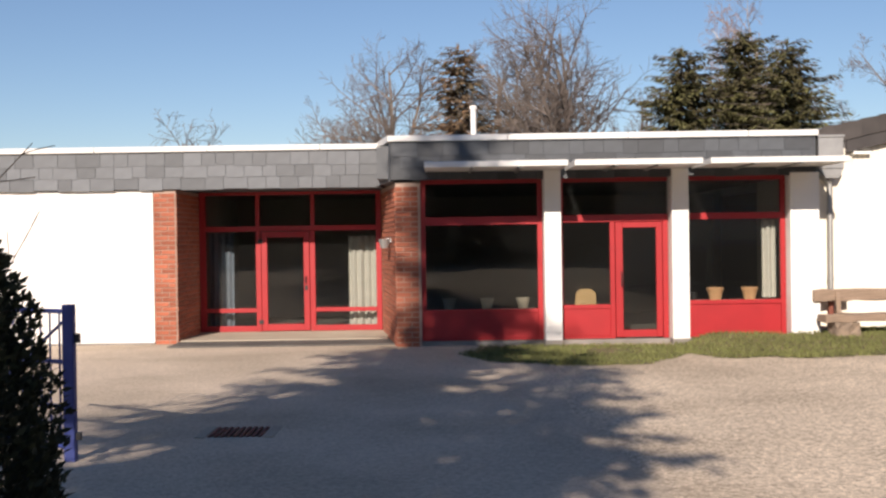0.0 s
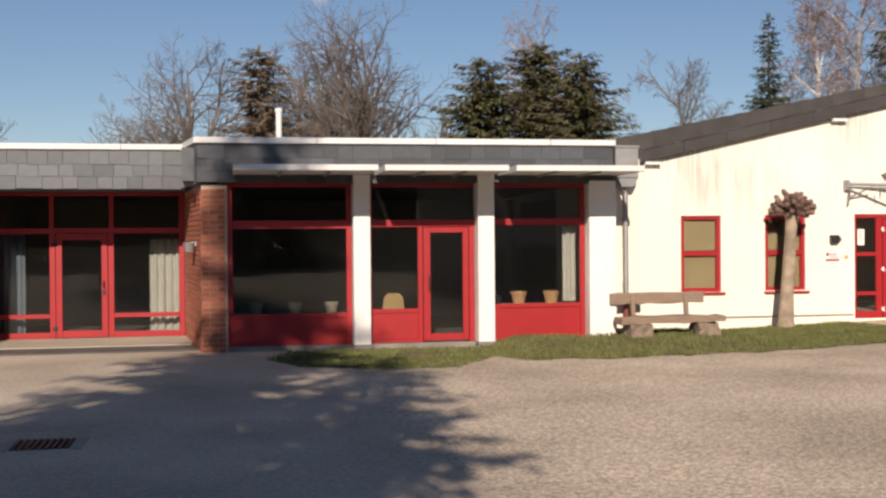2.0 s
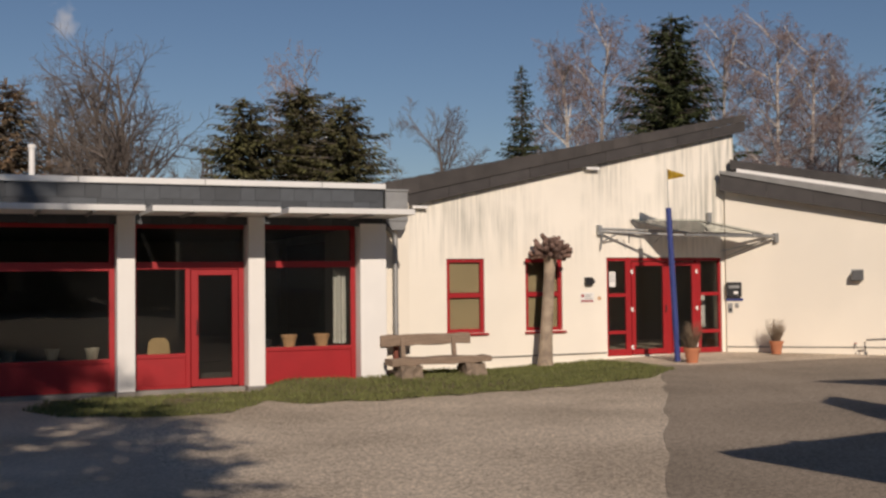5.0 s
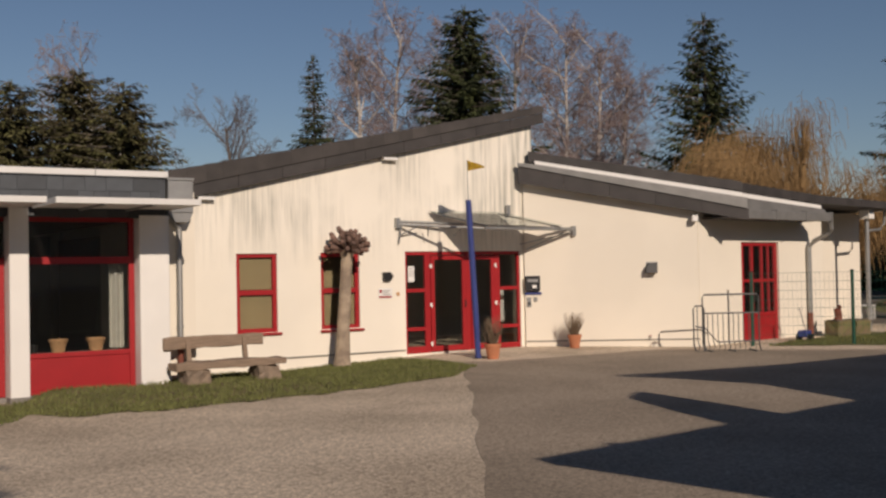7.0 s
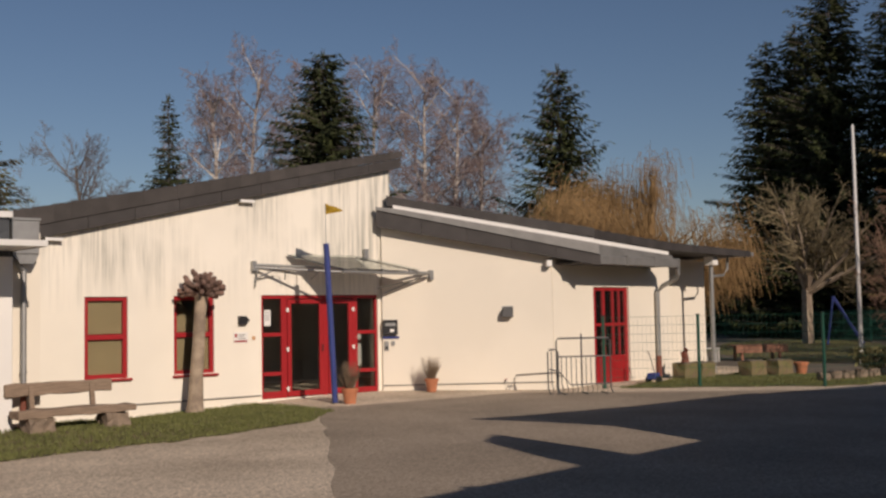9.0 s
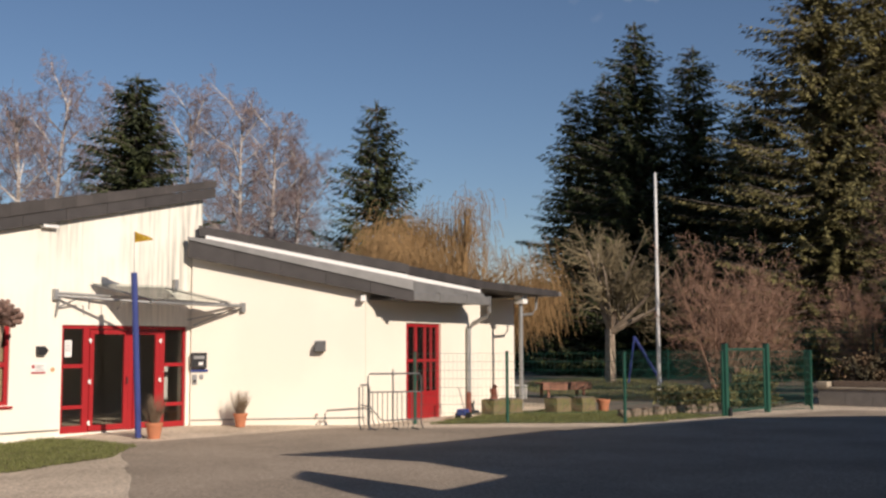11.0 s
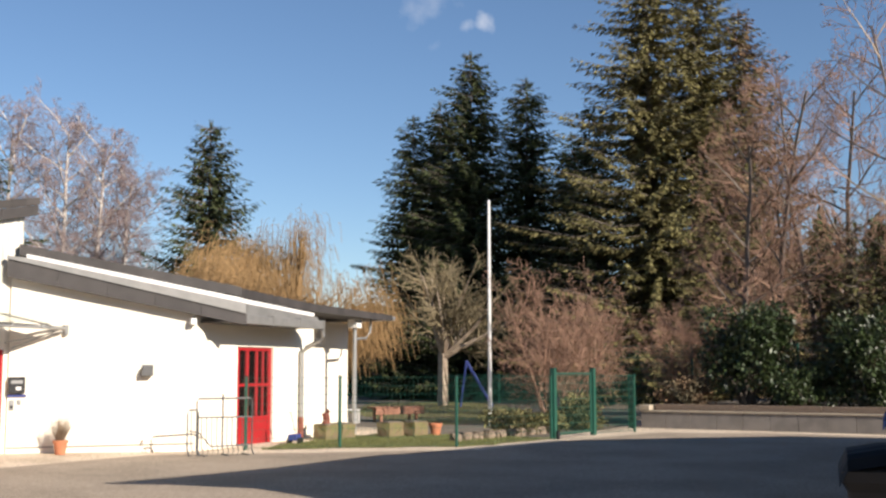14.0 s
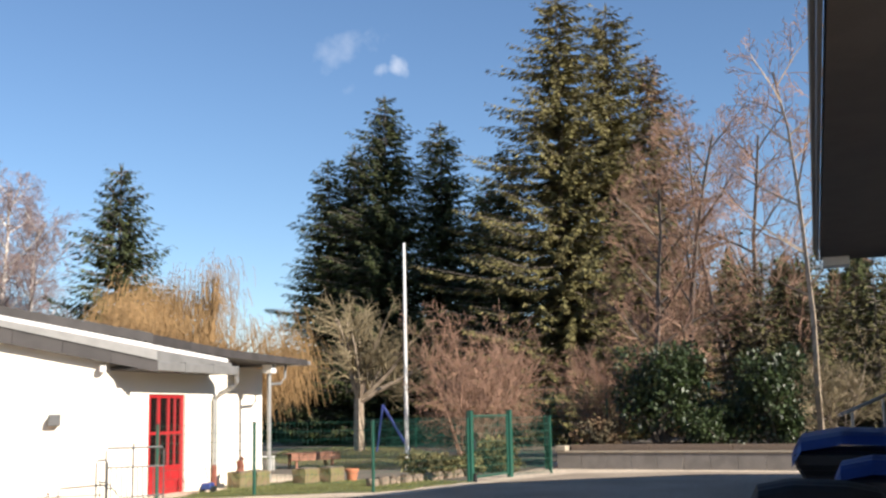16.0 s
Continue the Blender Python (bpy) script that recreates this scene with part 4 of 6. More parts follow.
for k in range(22):
    u0, u1 = 0.62 + k * 8.38 / 22, 0.62 + (k + 1) * 8.38 / 22
    d0, d1 = (0.22 - 0.005 * u for u in (u0, u1))
    bm = bmesh.new()
    add_prism(bm, [(u0, eave_z(u0) - d0), (u1, eave_z(u1) - d1), (u1, eave_z(u1) - 0.006), (u0, eave_z(u0) + 0.012)], 0.05, "y", -0.655 - 0.003 * (k % 2), EX)
    part("verge_tile", bm, M_VERGE, high)
bm = bmesh.new()
add_tube(bm, [EX @ Vector((9.06, -0.7, 3.37)), EX @ Vector((9.66, 6.0, 3.34))], 0.065, 10)
part("gutter", bm, M_GREY, high, "grey zinc gutter")
for m, lo, hi in ((DX, (3.84, -0.22, 2.86), (3.97, -0.004, 3.0)), (EX, (7.22, -0.40, 3.035), (7.50, -0.10, 3.28))):
    bm = bmesh.new()
    add_box(bm, lo, hi, m)
    structure("beam_end", bm, M_WHITE, "white painted beam end under the eave", "beam", 0.01)

side_door = glazed("door_5", "red glazed side door with a solid lower panel", "door", EX @ Matrix.Translation((1.75, 0.05, 0.01)),
                   [(0, 0, 0.16, 2.38), (1.50, 0, 1.61, 2.38), (0.16, 2.30, 1.50, 2.38), (0.50, 0.68, 0.57, 2.30), (0.94, 0.68, 0.99, 2.30), (1.24, 0.68, 1.27, 2.30), (0.16, 1.42, 1.50, 1.49), (0.16, 0.60, 1.50, 0.68)],
                   [(0.16, 0.68, 1.50, 1.42), (0.16, 1.49, 1.50, 2.30)], [(0.16, 0.0, 1.50, 0.60)])
pull_handle(side_door, 0.53, 0.95, 0.16)
pipe = thing("downpipe", "grey zinc downpipe below the wing roof", "downpipe", "downpipes of the wing")
bm = bmesh.new()
add_tube(bm, [EX @ Vector(p) for p in ((4.45, -0.81, 2.95), (4.52, -0.80, 2.72), (4.55, -0.70, 2.60), (4.62, -0.25, 2.42), (4.64, -0.09, 2.28), (4.64, -0.09, 0.55))], 0.06, 12)
part("pipe", bm, M_GREY, pipe)
bm = bmesh.new()
add_tube(bm, [EX @ Vector((4.64, -0.09, 0.6)), EX @ Vector((4.64, -0.09, -0.1))], 0.068, 12)
part("standpipe", bm, M_RUST, pipe, "rust-red iron standpipe")
post = thing("eave_post", "grey steel post carrying the roof corner", "post")
bm = bmesh.new()
add_tube(bm, [EX @ Vector((7.36, -0.25, -0.1)), EX @ Vector((7.36, -0.25, 3.03))], 0.06, 12)
part("shaft", bm, M_GREY, post)
pipe = thing("downpipe", "short grey elbow pipe beside the roof post", "downpipe", "downpipes of the wing")
bm = bmesh.new()
add_tube(bm, [EX @ Vector(p) for p in ((8.28, -0.3, 3.30), (8.26, -0.28, 2.92), (8.05, -0.26, 2.76), (7.4, -0.25, 2.72))], 0.04, 10)
part("elbow", bm, M_GREY, pipe)

# fittings on the wing wall
def on_wing(name, label, category, u, z):
    ob = thing(name, label, category)
    ob.matrix_world = DX @ Matrix.Translation((u, 0, z))
    return ob


wl = on_wing("wall_lamp", "dark wedge-shaped lamp on the wing wall", "wall lamp", 2.78, 1.70)
bm = bmesh.new()
add_prism(bm, [(0.0, 0.0), (0.26, 0.0), (0.26, 0.24), (0.06, 0.24), (0, 0.12)], 0.2, "y", -0.2)
part("body", bm, M_LAMPGREY, wl, "", 0.012)
box_part("back_plate", (0.02, -0.003 - 0.01, 0.02), (0.28, -0.001, 0.26), M_GREY, wl)
mb = on_wing("letter_box", "black letter box above a blue strip", "letter box", 0.03, 1.35)
box_part("body", (0, -0.12, 0), (0.34, -0.002, 0.34), M_BLACK, mb, "", 0.01)
box_part("flap", (0.05, -0.128, 0.2), (0.29, -0.121, 0.27), M_GREY, mb)
box_part("label_plate", (0.16, -0.126, 0.06), (0.26, -0.121, 0.13), M_WHITE, mb)
st = on_wing("blue_plate", "narrow blue plate under the letter box", "sign", 0.02, 1.26)
box_part("plate", (0, -0.03, 0), (0.38, -0.002, 0.055), M_BLUE, st)
be = on_wing("door_intercom", "small grey intercom by the entrance", "intercom", 0.06, 0.98)
box_part("body", (0, -0.03, 0), (0.1, -0.002, 0.22), M_GREY, be, "", 0.006)
box_part("button_row", (0.02, -0.036, 0.04), (0.08, -0.0305, 0.1), M_BLACK, be)
be = on_wing("light_switch", "small grey switch box by the entrance", "switch", 0.22, 1.1)
box_part("body", (0, -0.03, 0), (0.08, -0.002, 0.1), M_GREY, be, "", 0.006)
tp = on_wing("water_tap", "small brass tap low on the wall", "tap", 2.86, 0.22)
bm = bmesh.new()
add_tube(bm, [(0, -0.002, 0.03), (0, -0.08, 0.03), (0, -0.1, -0.02)], 0.014, 8)
part("spout", bm, M_GREY, tp)
box_part("handle", (-0.03, -0.05, 0.045), (0.03, -0.035, 0.06), M_RED, tp)

# ---- glass canopy over the entrance ----
gc = thing("glass_canopy", "grey steel and glass canopy over the entrance", "canopy")
quad = [(13.25, 20.48, 3.16), (15.12, 20.48, 3.17), (16.28, 19.52, 2.82), (13.97, 19.30, 2.80)]
bm = bmesh.new()
vs = [bm.verts.new(p) for p in quad]
bm.faces.new(vs)
bmesh.ops.solidify(bm, geom=bm.faces[:], thickness=0.014)
part("glass_sheet", bm, M_CLEAR, gc, "pale green glass sheet")
for pts, r in (([(12.46, 20.46, 2.92), (16.74, 19.80, 2.76)], 0.03), ([(12.46, 20.46, 2.86), (13.95, 19.42, 2.74)], 0.028), ([(13.95, 19.36, 2.74), (16.62, 19.66, 2.74)], 0.035),
               ([(13.3, 20.46, 3.13), (14.02, 19.34, 2.77)], 0.022), ([(15.1, 20.46, 3.12), (16.2, 19.54, 2.78)], 0.022), ([(12.5, 20.5, 2.62), (12.9, 20.2, 2.86)], 0.018),
               ([(12.48, 20.5, 2.45), (12.52, 20.42, 2.9)], 0.02), ([(15.85, 20.4, 2.3), (16.55, 19.72, 2.72)], 0.016), ([(13.1, 20.3, 2.6), (13.05, 20.2, 2.86)], 0.014), ([(15.6, 20.3, 2.42), (16.7, 19.78, 2.68)], 0.014), ([(13.9, 19.95, 2.9), (13.9, 20.48, 2.62)], 0.014)):
    bm = bmesh.new()
    add_tube(bm, pts, r, 10)
    part("steel_tube", bm, M_GREY, gc)
for p in ((12.4, 20.44, 2.78), (16.68, 19.70, 2.6), (15.35, 20.42, 3.1)):
    box_part("wall_bracket", p, (p[0] + 0.1, p[1] + 0.1, p[2] + 0.22), M_GREY, gc, "", 0.008)
for t in (0.15, 0.5, 0.85):
    a = Vector(quad[3]).lerp(Vector(quad[2]), t)
    bm = bmesh.new()
    add_tube(bm, [a + Vector((0, 0.06, -0.07)), a + Vector((0, 0.06, 0.02))], 0.025, 10)
    part("glass_clamp", bm, M_GREY, gc)
# ---- things in the yard ----
def tube_part(name, pts, r, material, parent, label="", sides=8):
    bm = bmesh.new()
    add_tube(bm, pts, r, sides)
    return part(name, bm, material, parent, label)


def rough_block(bm, lo, hi, seed, amount=0.03, cuts=3):
    """A hewn block: a box with cut faces and shifted corners."""
    rng = random.Random(seed)
    made = add_box(bm, lo, hi)
    edges = list({e for f in made for e in f.edges})
    bmesh.ops.subdivide_edges(bm, edges=edges, cuts=cuts, use_grid_fill=True)
    for v in bm.verts:
        v.co += Vector((rng.uniform(-1, 1), rng.uniform(-1, 1), rng.uniform(-1, 1))) * amount


def plank(bm, length, depth, height, at, seed, wave=0.02, n=10):
    """A sawn log plank with uneven long edges."""
    rng = random.Random(seed)
    rings = []
    for i in range(n + 1):
        x = length * i / n
        j = [rng.uniform(-wave, wave) for _ in range(4)]
        pts = ((0, j[0]), (depth, j[1]), (depth, height + j[2]), (0, height + j[3]))
        rings.append([bm.verts.new((at[0] + x, at[1] + a, at[2] + b)) for a, b in pts])
    for r, s in zip(rings, rings[1:]):
        for k in range(4):
            bm.faces.new((r[k], r[(k + 1) % 4], s[(k + 1) % 4], s[k]))
    bm.faces.new(rings[0][::-1])
    bm.faces.new(rings[-1])


bench = thing("garden_bench", "weathered log bench on stone blocks by the wall", "bench", at=(6.12, 16.72, 0.1), turn=3)
bm = bmesh.new()
plank(bm, 1.92, 0.36, 0.12, (0, 0, 0.25), 3)
part("seat", bm, M_WOOD, bench, "", 0.01)
bm = bmesh.new()
plank(bm, 1.74, 0.09, 0.19, (-0.03, 0.42, 0.57), 4, 0.016)
part("backrest", bm, M_WOOD, bench, "", 0.01)
for x in (0.33, 1.32):
    bm = bmesh.new()
    add_box(bm, (0, 0, 0), (0.075, 0.05, 0.46), Matrix.Translation((x, 0.34, 0.26)) @ Matrix.Rotation(radians(-8), 4, "X"))
    part("back_support", bm, M_WOOD, bench)
for i, x in enumerate((0.16, 1.4)):
    bm = bmesh.new()
    rough_block(bm, (x, 0.0, -0.1), (x + 0.4, 0.34, 0.245), 10 + i, 0.025)
    part("stone_block", bm, M_STONE, bench, "rough brown stone block")

# pollarded tree in front of the gable wall
pol = thing("pollard_tree", "pollarded tree with knobbly stumps against the wall", "tree", at=(10.76, 19.98, -0.1))
rng = random.Random(7)
bm = bmesh.new()
axis = [Vector((0, 0, 0)), Vector((0.02, 0, 0.25)), Vector((0.06, 0.01, 0.8)), Vector((0.11, 0.02, 1.4)), Vector((0.16, 0.03, 2.0)), Vector((0.18, 0.03, 2.25)), Vector((0.19, 0.03, 2.42))]
add_tube(bm, axis, [0.20, 0.155, 0.135, 0.122, 0.112, 0.125, 0.16], 16)
for v in bm.verts:
    v.co += 0.014 * Vector(noise.noise_vector(v.co * 6))
part("trunk", bm, M_PALEBARK, pol)
for k in range(46):
    a = k * 2.399
    up = -0.12 + 1.10 * (k + 0.5) / 46
    flat = math.sqrt(max(0.02, 1 - up * up))
    out = Vector((math.cos(a) * flat, math.sin(a) * flat, up)).normalized()
    c = Vector((0.19, 0.03, 2.38))
    ln = 0.38 + 0.14 * rng.random()
    bm = bmesh.new()
    bend = Vector((rng.uniform(-1, 1), rng.uniform(-1, 1), rng.uniform(0, 1))) * 0.06
    add_tube(bm, [c + out * 0.05, c + out * ln * 0.45 + bend * 0.4, c + out * ln * 0.72 + bend, c + out * ln * 0.88 + bend, c + out * ln + bend * 1.1], [0.042, 0.036, 0.042, 0.056, 0.036], 8)
    part("stump", bm, M_STUMP, pol)

pole = thing("pennant_pole", "blue painted pole with a yellow pennant", "pole", at=(13.30, 18.95, 0))
tube_part("shaft", [(0.12, 0, -0.05), (-0.06, 0.0, 3.30)], 0.062, M_BLUE, pole, "", 14)
tube_part("rod", [(-0.06, 0, 3.28), (-0.075, 0, 4.12)], 0.009, M_GREY, pole)
bm = bmesh.new()
cols = []
for i in range(9):
    u = i / 8
    w = 0.11 * (1 - u) + 0.008
    cols.append([bm.verts.new((-0.07 + 0.46 * u, 0.03 * math.sin(u * 7), 4.02 + s * w - 0.02 * u)) for s in (-1, 1)])
for a, b in zip(cols, cols[1:]):
    bm.faces.new((a[0], b[0], b[1], a[1]))
bmesh.ops.solidify(bm, geom=bm.faces[:], thickness=0.006)
part("pennant", bm, M_YELLOW, pole, "yellow cloth pennant")
box_part("foot", (0.03, -0.08, -0.05), (0.2, 0.08, 0.03), M_LAMPGREY, pole)

round_pot("flower_pot", "terracotta pot with bare twigs beside the pole", (13.55, 18.62, 0.0), 0.165, 0.33, M_TERRA, "pots by the entrance", 21)
round_pot("flower_pot", "terracotta pot with a dry shrub at the wall", (16.42, 19.42, 0.05), 0.15, 0.30, M_TERRA, "pots by the entrance", 22)

# bicycle rack
rack = thing("bicycle_rack", "bent steel bicycle rack, dark and worn", "bicycle rack", at=(17.75, 17.05, 0.0), turn=-33)
for x0, x1, z in ((0.0, 0.28, 0.98), (0.24, 1.72, 1.22)):
    tube_part("hoop", [(x0 + 0.06, 0, 0), (x0, 0, 0.15), (x0, 0, z - 0.06), (x0 + 0.05, 0, z), (x1 - 0.05, 0, z), (x1, 0, z - 0.06), (x1, 0, 0.12), (x1 + 0.06, 0, 0)], 0.02, M_LAMPGREY, rack)
tube_part("rail", [(0.26, 0, 0.82), (1.7, 0, 0.82)], 0.016, M_LAMPGREY, rack)
tube_part("rail", [(0.05, 0, 0.55), (0.3, 0, 0.5), (0.62, 0, 0.2), (1.7, 0, 0.22)], 0.016, M_LAMPGREY, rack)
for i in range(12):
    x = 0.1 + i * 0.135
    z = 0.95 if i < 2 else 0.82
    tube_part("bar", [(x, -0.02, 0.0), (x + 0.05, -0.01, 0.1), (x, 0, 0.24), (x, 0, z)], 0.012, M_LAMPGREY, rack)
for x in (0.4, 1.0, 1.55):
    tube_part("foot_bar", [(x, -0.28, 0.02), (x, 0.28, 0.02)], 0.018, M_LAMPGREY, rack)


rack.scale = (0.82, 1, 1)


# ---- fences ----
def fence_panel(parent, a, b, h, step, r, z=0.05):
    """Welded mesh: twin rows of long wires with close upright wires."""
    a, b = Vector((*a, 0)), Vector((*b, 0))
    n = max(1, int((b - a).length / step))
    bm = bmesh.new()
    for i in range(n + 1):
        p = a.lerp(b, i / n)
        add_tube(bm, [p + Vector((0, 0, z)), p + Vector((0, 0, z + h))], r, 3)
    tagged(part("mesh_infill", bm, M_GREEN, parent), kind="stuff")
    k = int(h / 0.2)
    for i in range(k + 1):
        bm = bmesh.new()
        zz = z + h * i / k
        add_tube(bm, [a + Vector((0, 0, zz)), b + Vector((0, 0, zz))], r * 1.5, 4)
        part("long_wire", bm, M_GREEN, parent)


def fence_post(parent, p, h, r=0.03):
    box_part("post", (p[0] - r, p[1] - r, -0.2), (p[0] + r, p[1] + r, h), M_GREEN, parent, "", 0.006)
    box_part("post_cap", (p[0] - r - 0.004, p[1] - r - 0.004, h), (p[0] + r + 0.004, p[1] + r + 0.004, h + 0.02), M_BLACK, parent)


def fence(label, pts, h, step, r):
    ob = thing("mesh_fence", label, "fence", "green mesh fences")
    for p in pts:
        fence_post(ob, p, h + 0.08)
    for a, b in zip(pts, pts[1:]):
        fence_panel(ob, a, b, h, step, r)
    return ob


fence("low green welded mesh fence before the side door", [(19.95, 17.35), (21.56, 15.85), (23.2, 13.62), (27.0, 12.95)], 1.60, 0.1, 0.0022)
fence("green welded mesh fence beside the gate", [(29.55, 12.8), (31.3, 12.3), (33.4, 13.3)], 1.6, 0.06, 0.004)
fence("green welded mesh fence far across the playground", [(66, 47), (63, 43), (60, 39), (57, 34), (54, 29), (51, 25), (47, 21)], 1.55, 0.12, 0.009)
fence("green welded mesh fence half hidden by bushes", [(37.0, 16.0), (37.2, 12.5), (37.4, 9.0), (37.4, 5.5)], 2.6, 0.08, 0.006)
gate = thing("garden_gate", "green steel mesh gate between two posts", "gate")
for x, y in ((27.12, 12.93), (29.42, 12.80)):
    box_part("gate_post", (x - 0.07, y - 0.07, -0.2), (x + 0.07, y + 0.07, 1.86), M_GREEN, gate, "", 0.01)
    box_part("post_cap", (x - 0.075, y - 0.075, 1.86), (x + 0.075, y + 0.075, 1.88), M_BLACK, gate)
for za in (0.12, 1.72):
    tube_part("gate_rail", [(27.22, 12.92, za), (29.3, 12.81, za)], 0.025, M_GREEN, gate)
for x in (27.24, 29.28):
    y = 12.92 - (x - 27.22) * 0.053
    tube_part("gate_stile", [(x, y, 0.12), (x, y, 1.72)], 0.03, M_GREEN, gate)
fence_panel(gate, (27.26, 12.918), (29.26, 12.812), 1.5, 0.06, 0.004, 0.17)
box_part("lock_case", (27.2, 12.86, 0.85), (27.32, 12.96, 1.1), M_BLACK, gate)
tube_part("wheel_stop", [(27.12, 12.8, -0.05), (27.12, 12.8, 0.22)], 0.05, M_BLACK, gate)

flag = thing("flagpole", "tall white flagpole with a worn shaft", "flagpole", at=(32.65, 17.88, 0))
tube_part("shaft", [(0, 0, -0.2), (0, 0, 7.45)], [0.07, 0.045], M_CAP, flag, "", 12)
tube_part("finial", [(0, 0, 7.45), (0, 0, 7.52)], [0.05, 0.03], M_CAP, flag)
tube_part("halyard", [(0.08, -0.03, 0.9), (0.06, -0.03, 7.3)], 0.006, M_GREY, flag)

# planters, table and toys behind the fence
for i, (x0, x1, y) in enumerate(((23.55, 24.15, 17.75), (24.18, 24.78, 17.7), (25.3, 26.0, 16.95), (26.02, 26.7, 16.6))):
    pl = thing("wooden_planter", "mossy sawn log planter edge on the lawn", "planter", "planters on the lawn", at=(x0, y, 0))
    bm = bmesh.new()
    rough_block(bm, (0, 0, -0.05), (x1 - x0, 0.4, 0.40), 30 + i, 0.018, 2)
    part("block", bm, M_MOSSWOOD, pl)
    bm = bmesh.new()
    rough_block(bm, (0.03, 0.03, 0.4), (x1 - x0 - 0.03, 0.37, 0.43), 50 + i, 0.012, 2)
    part("soil", bm, M_WET, pl)
round_pot("flower_pot", "terracotta pot at the lawn's edge", (26.95, 16.5, 0.0), 0.18, 0.34, M_TERRA, "pots by the entrance", 0)
orn = thing("garden_ornament", "small dark garden ornament on the planter", "ornament", at=(23.75, 17.9, 0.42))
bm = bmesh.new()
add_tube(bm, [(0, 0, 0), (0.02, 0, 0.12), (-0.02, 0, 0.26), (0.06, 0, 0.34), (0.1, 0, 0.36)], [0.11, 0.09, 0.1, 0.07, 0.02], 9)
part("figure", bm, M_RUST, orn)
tb = thing("garden_table", "low brown wooden bench table on the playground", "table", at=(32.6, 22.4, 0), turn=-30)
for k in range(4):
    box_part("board", (0, k * 0.19, 0.5), (1.9, k * 0.19 + 0.175, 0.54), M_REDWOOD, tb, "", 0.006)
for x in (0.2, 1.6):
    for y in (0.05, 0.6):
        box_part("leg", (x, y, 0), (x + 0.08, y + 0.08, 0.5), M_REDWOOD, tb)
box_part("apron", (0.0, -0.02, 0.28), (1.9, -0.002, 0.49), M_REDWOOD, tb)
ch = thing("garden_chair", "white plastic garden chair beside the table", "chair", at=(31.9, 22.9, 0), turn=25)
for x in (-0.22, 0.2):
    for y in (-0.2, 0.2):
        box_part("leg", (x, y, 0), (x + 0.04, y + 0.04, 0.44), M_CAP, ch)
box_part("seat", (-0.24, -0.22, 0.44), (0.26, 0.26, 0.48), M_CAP, ch, "", 0.01)
bm = bmesh.new()
add_box(bm, (-0.24, 0, 0), (0.26, 0.03, 0.5), Matrix.Translation((0, 0.24, 0.46)) @ Matrix.Rotation(radians(-14), 4, "X"))
part("backrest", bm, M_CAP, ch)
toy = thing("toy_cart", "small blue toy cart leaning by the wall", "toy", at=(22.1, 17.55, 0), turn=20)
box_part("tray", (0, 0, 0.08), (0.34, 0.24, 0.24), M_BLUE, toy, "", 0.02)
for x in (0.06, 0.28):
    for y in (-0.03, 0.25):
        bm = bmesh.new()
        bmesh.ops.create_cone(bm, segments=12, radius1=0.08, radius2=0.08, depth=0.04, cap_ends=True, matrix=Matrix.Translation((x, y, 0.08)) @ Matrix.Rotation(radians(90), 4, "X"))
        part("wheel", bm, M_BLACK, toy)
tube_part("handle", [(0.3, 0.12, 0.2), (0.1, 0.2, 0.75), (0.02, 0.2, 0.78)], 0.012, M_GREY, toy)
slide = thing("playground_slide", "blue steel frame of a playground slide", "slide", at=(50.0, 27.2, 0))
for pts in ([(0, 0, 0), (-1.1, 0.9, 2.3)], [(0.4, 0.3, 0), (-0.7, 1.2, 2.3)], [(-1.1, 0.9, 2.3), (-1.4, 1.1, 0)]):
    tube_part("frame_bar", pts, 0.05, M_BLUE, slide)

# ---- retaining wall ----
RW = Matrix.Translation((33.76, 13.05, 0)) @ Matrix.Rotation(radians(-92.4), 4, "Z")
rw = thing("retaining_wall", "low grey concrete retaining wall with a pale rim", "retaining wall", "", "structure")
for k in range(16):
    bm = bmesh.new()
    add_box(bm, (k * 0.82, 0, -0.1), (k * 0.82 + 0.812, 0.2, 0.50), RW)
    part("wall_block", bm, M_CONC, rw, "", 0.008)
for k in range(8):
    bm = bmesh.new()
    add_box(bm, (k * 1.64, -0.03, 0.503), (k * 1.64 + 1.63, 0.22, 0.555), RW)
    part("rim_stone", bm, M_CAPS, rw, "pale rim stone", 0.008)
for k in range(5):
    bm = bmesh.new()
    add_box(bm, (0.3 + k * 2.6, 0.42, 0.45), (0.3 + k * 2.6 + 2.58, 0.5, 0.74), RW)
    part("edging_board", bm, M_WOOD, rw, "brown wooden edging board", 0.006)
bm = bmesh.new()
add_box(bm, (-0.05, -0.04, 0.56), (0.3, 0.3, 0.72), RW)
part("end_stone", bm, M_CAPS, rw, "pale square end stone", 0.015)
bm = bmesh.new()
rough_block(bm, (0, 0.5, -0.1), (14, 16, 0.68), 77, 0.05, 8)
for v in bm.verts:
    v.co = RW @ v.co
structure("raised_bed", bm, M_WET, "raised bed of dark soil behind the wall", "bed")
for i in range(26):
    st = thing("edging_stone", "rough brown edging stone by the gate", "stone", "edging stones", at=(24.8 + i * 0.35 + (0.15 if i % 3 else 0), 14.6 - i * 0.03 + (1.0 if i > 13 else 0.0), 0))
    bm = bmesh.new()
    rough_block(bm, (-0.14, -0.1, -0.05), (0.14, 0.1, 0.16 + 0.08 * random.random()), 100 + i, 0.03, 1)
    part("stone", bm, M_STONE, st)

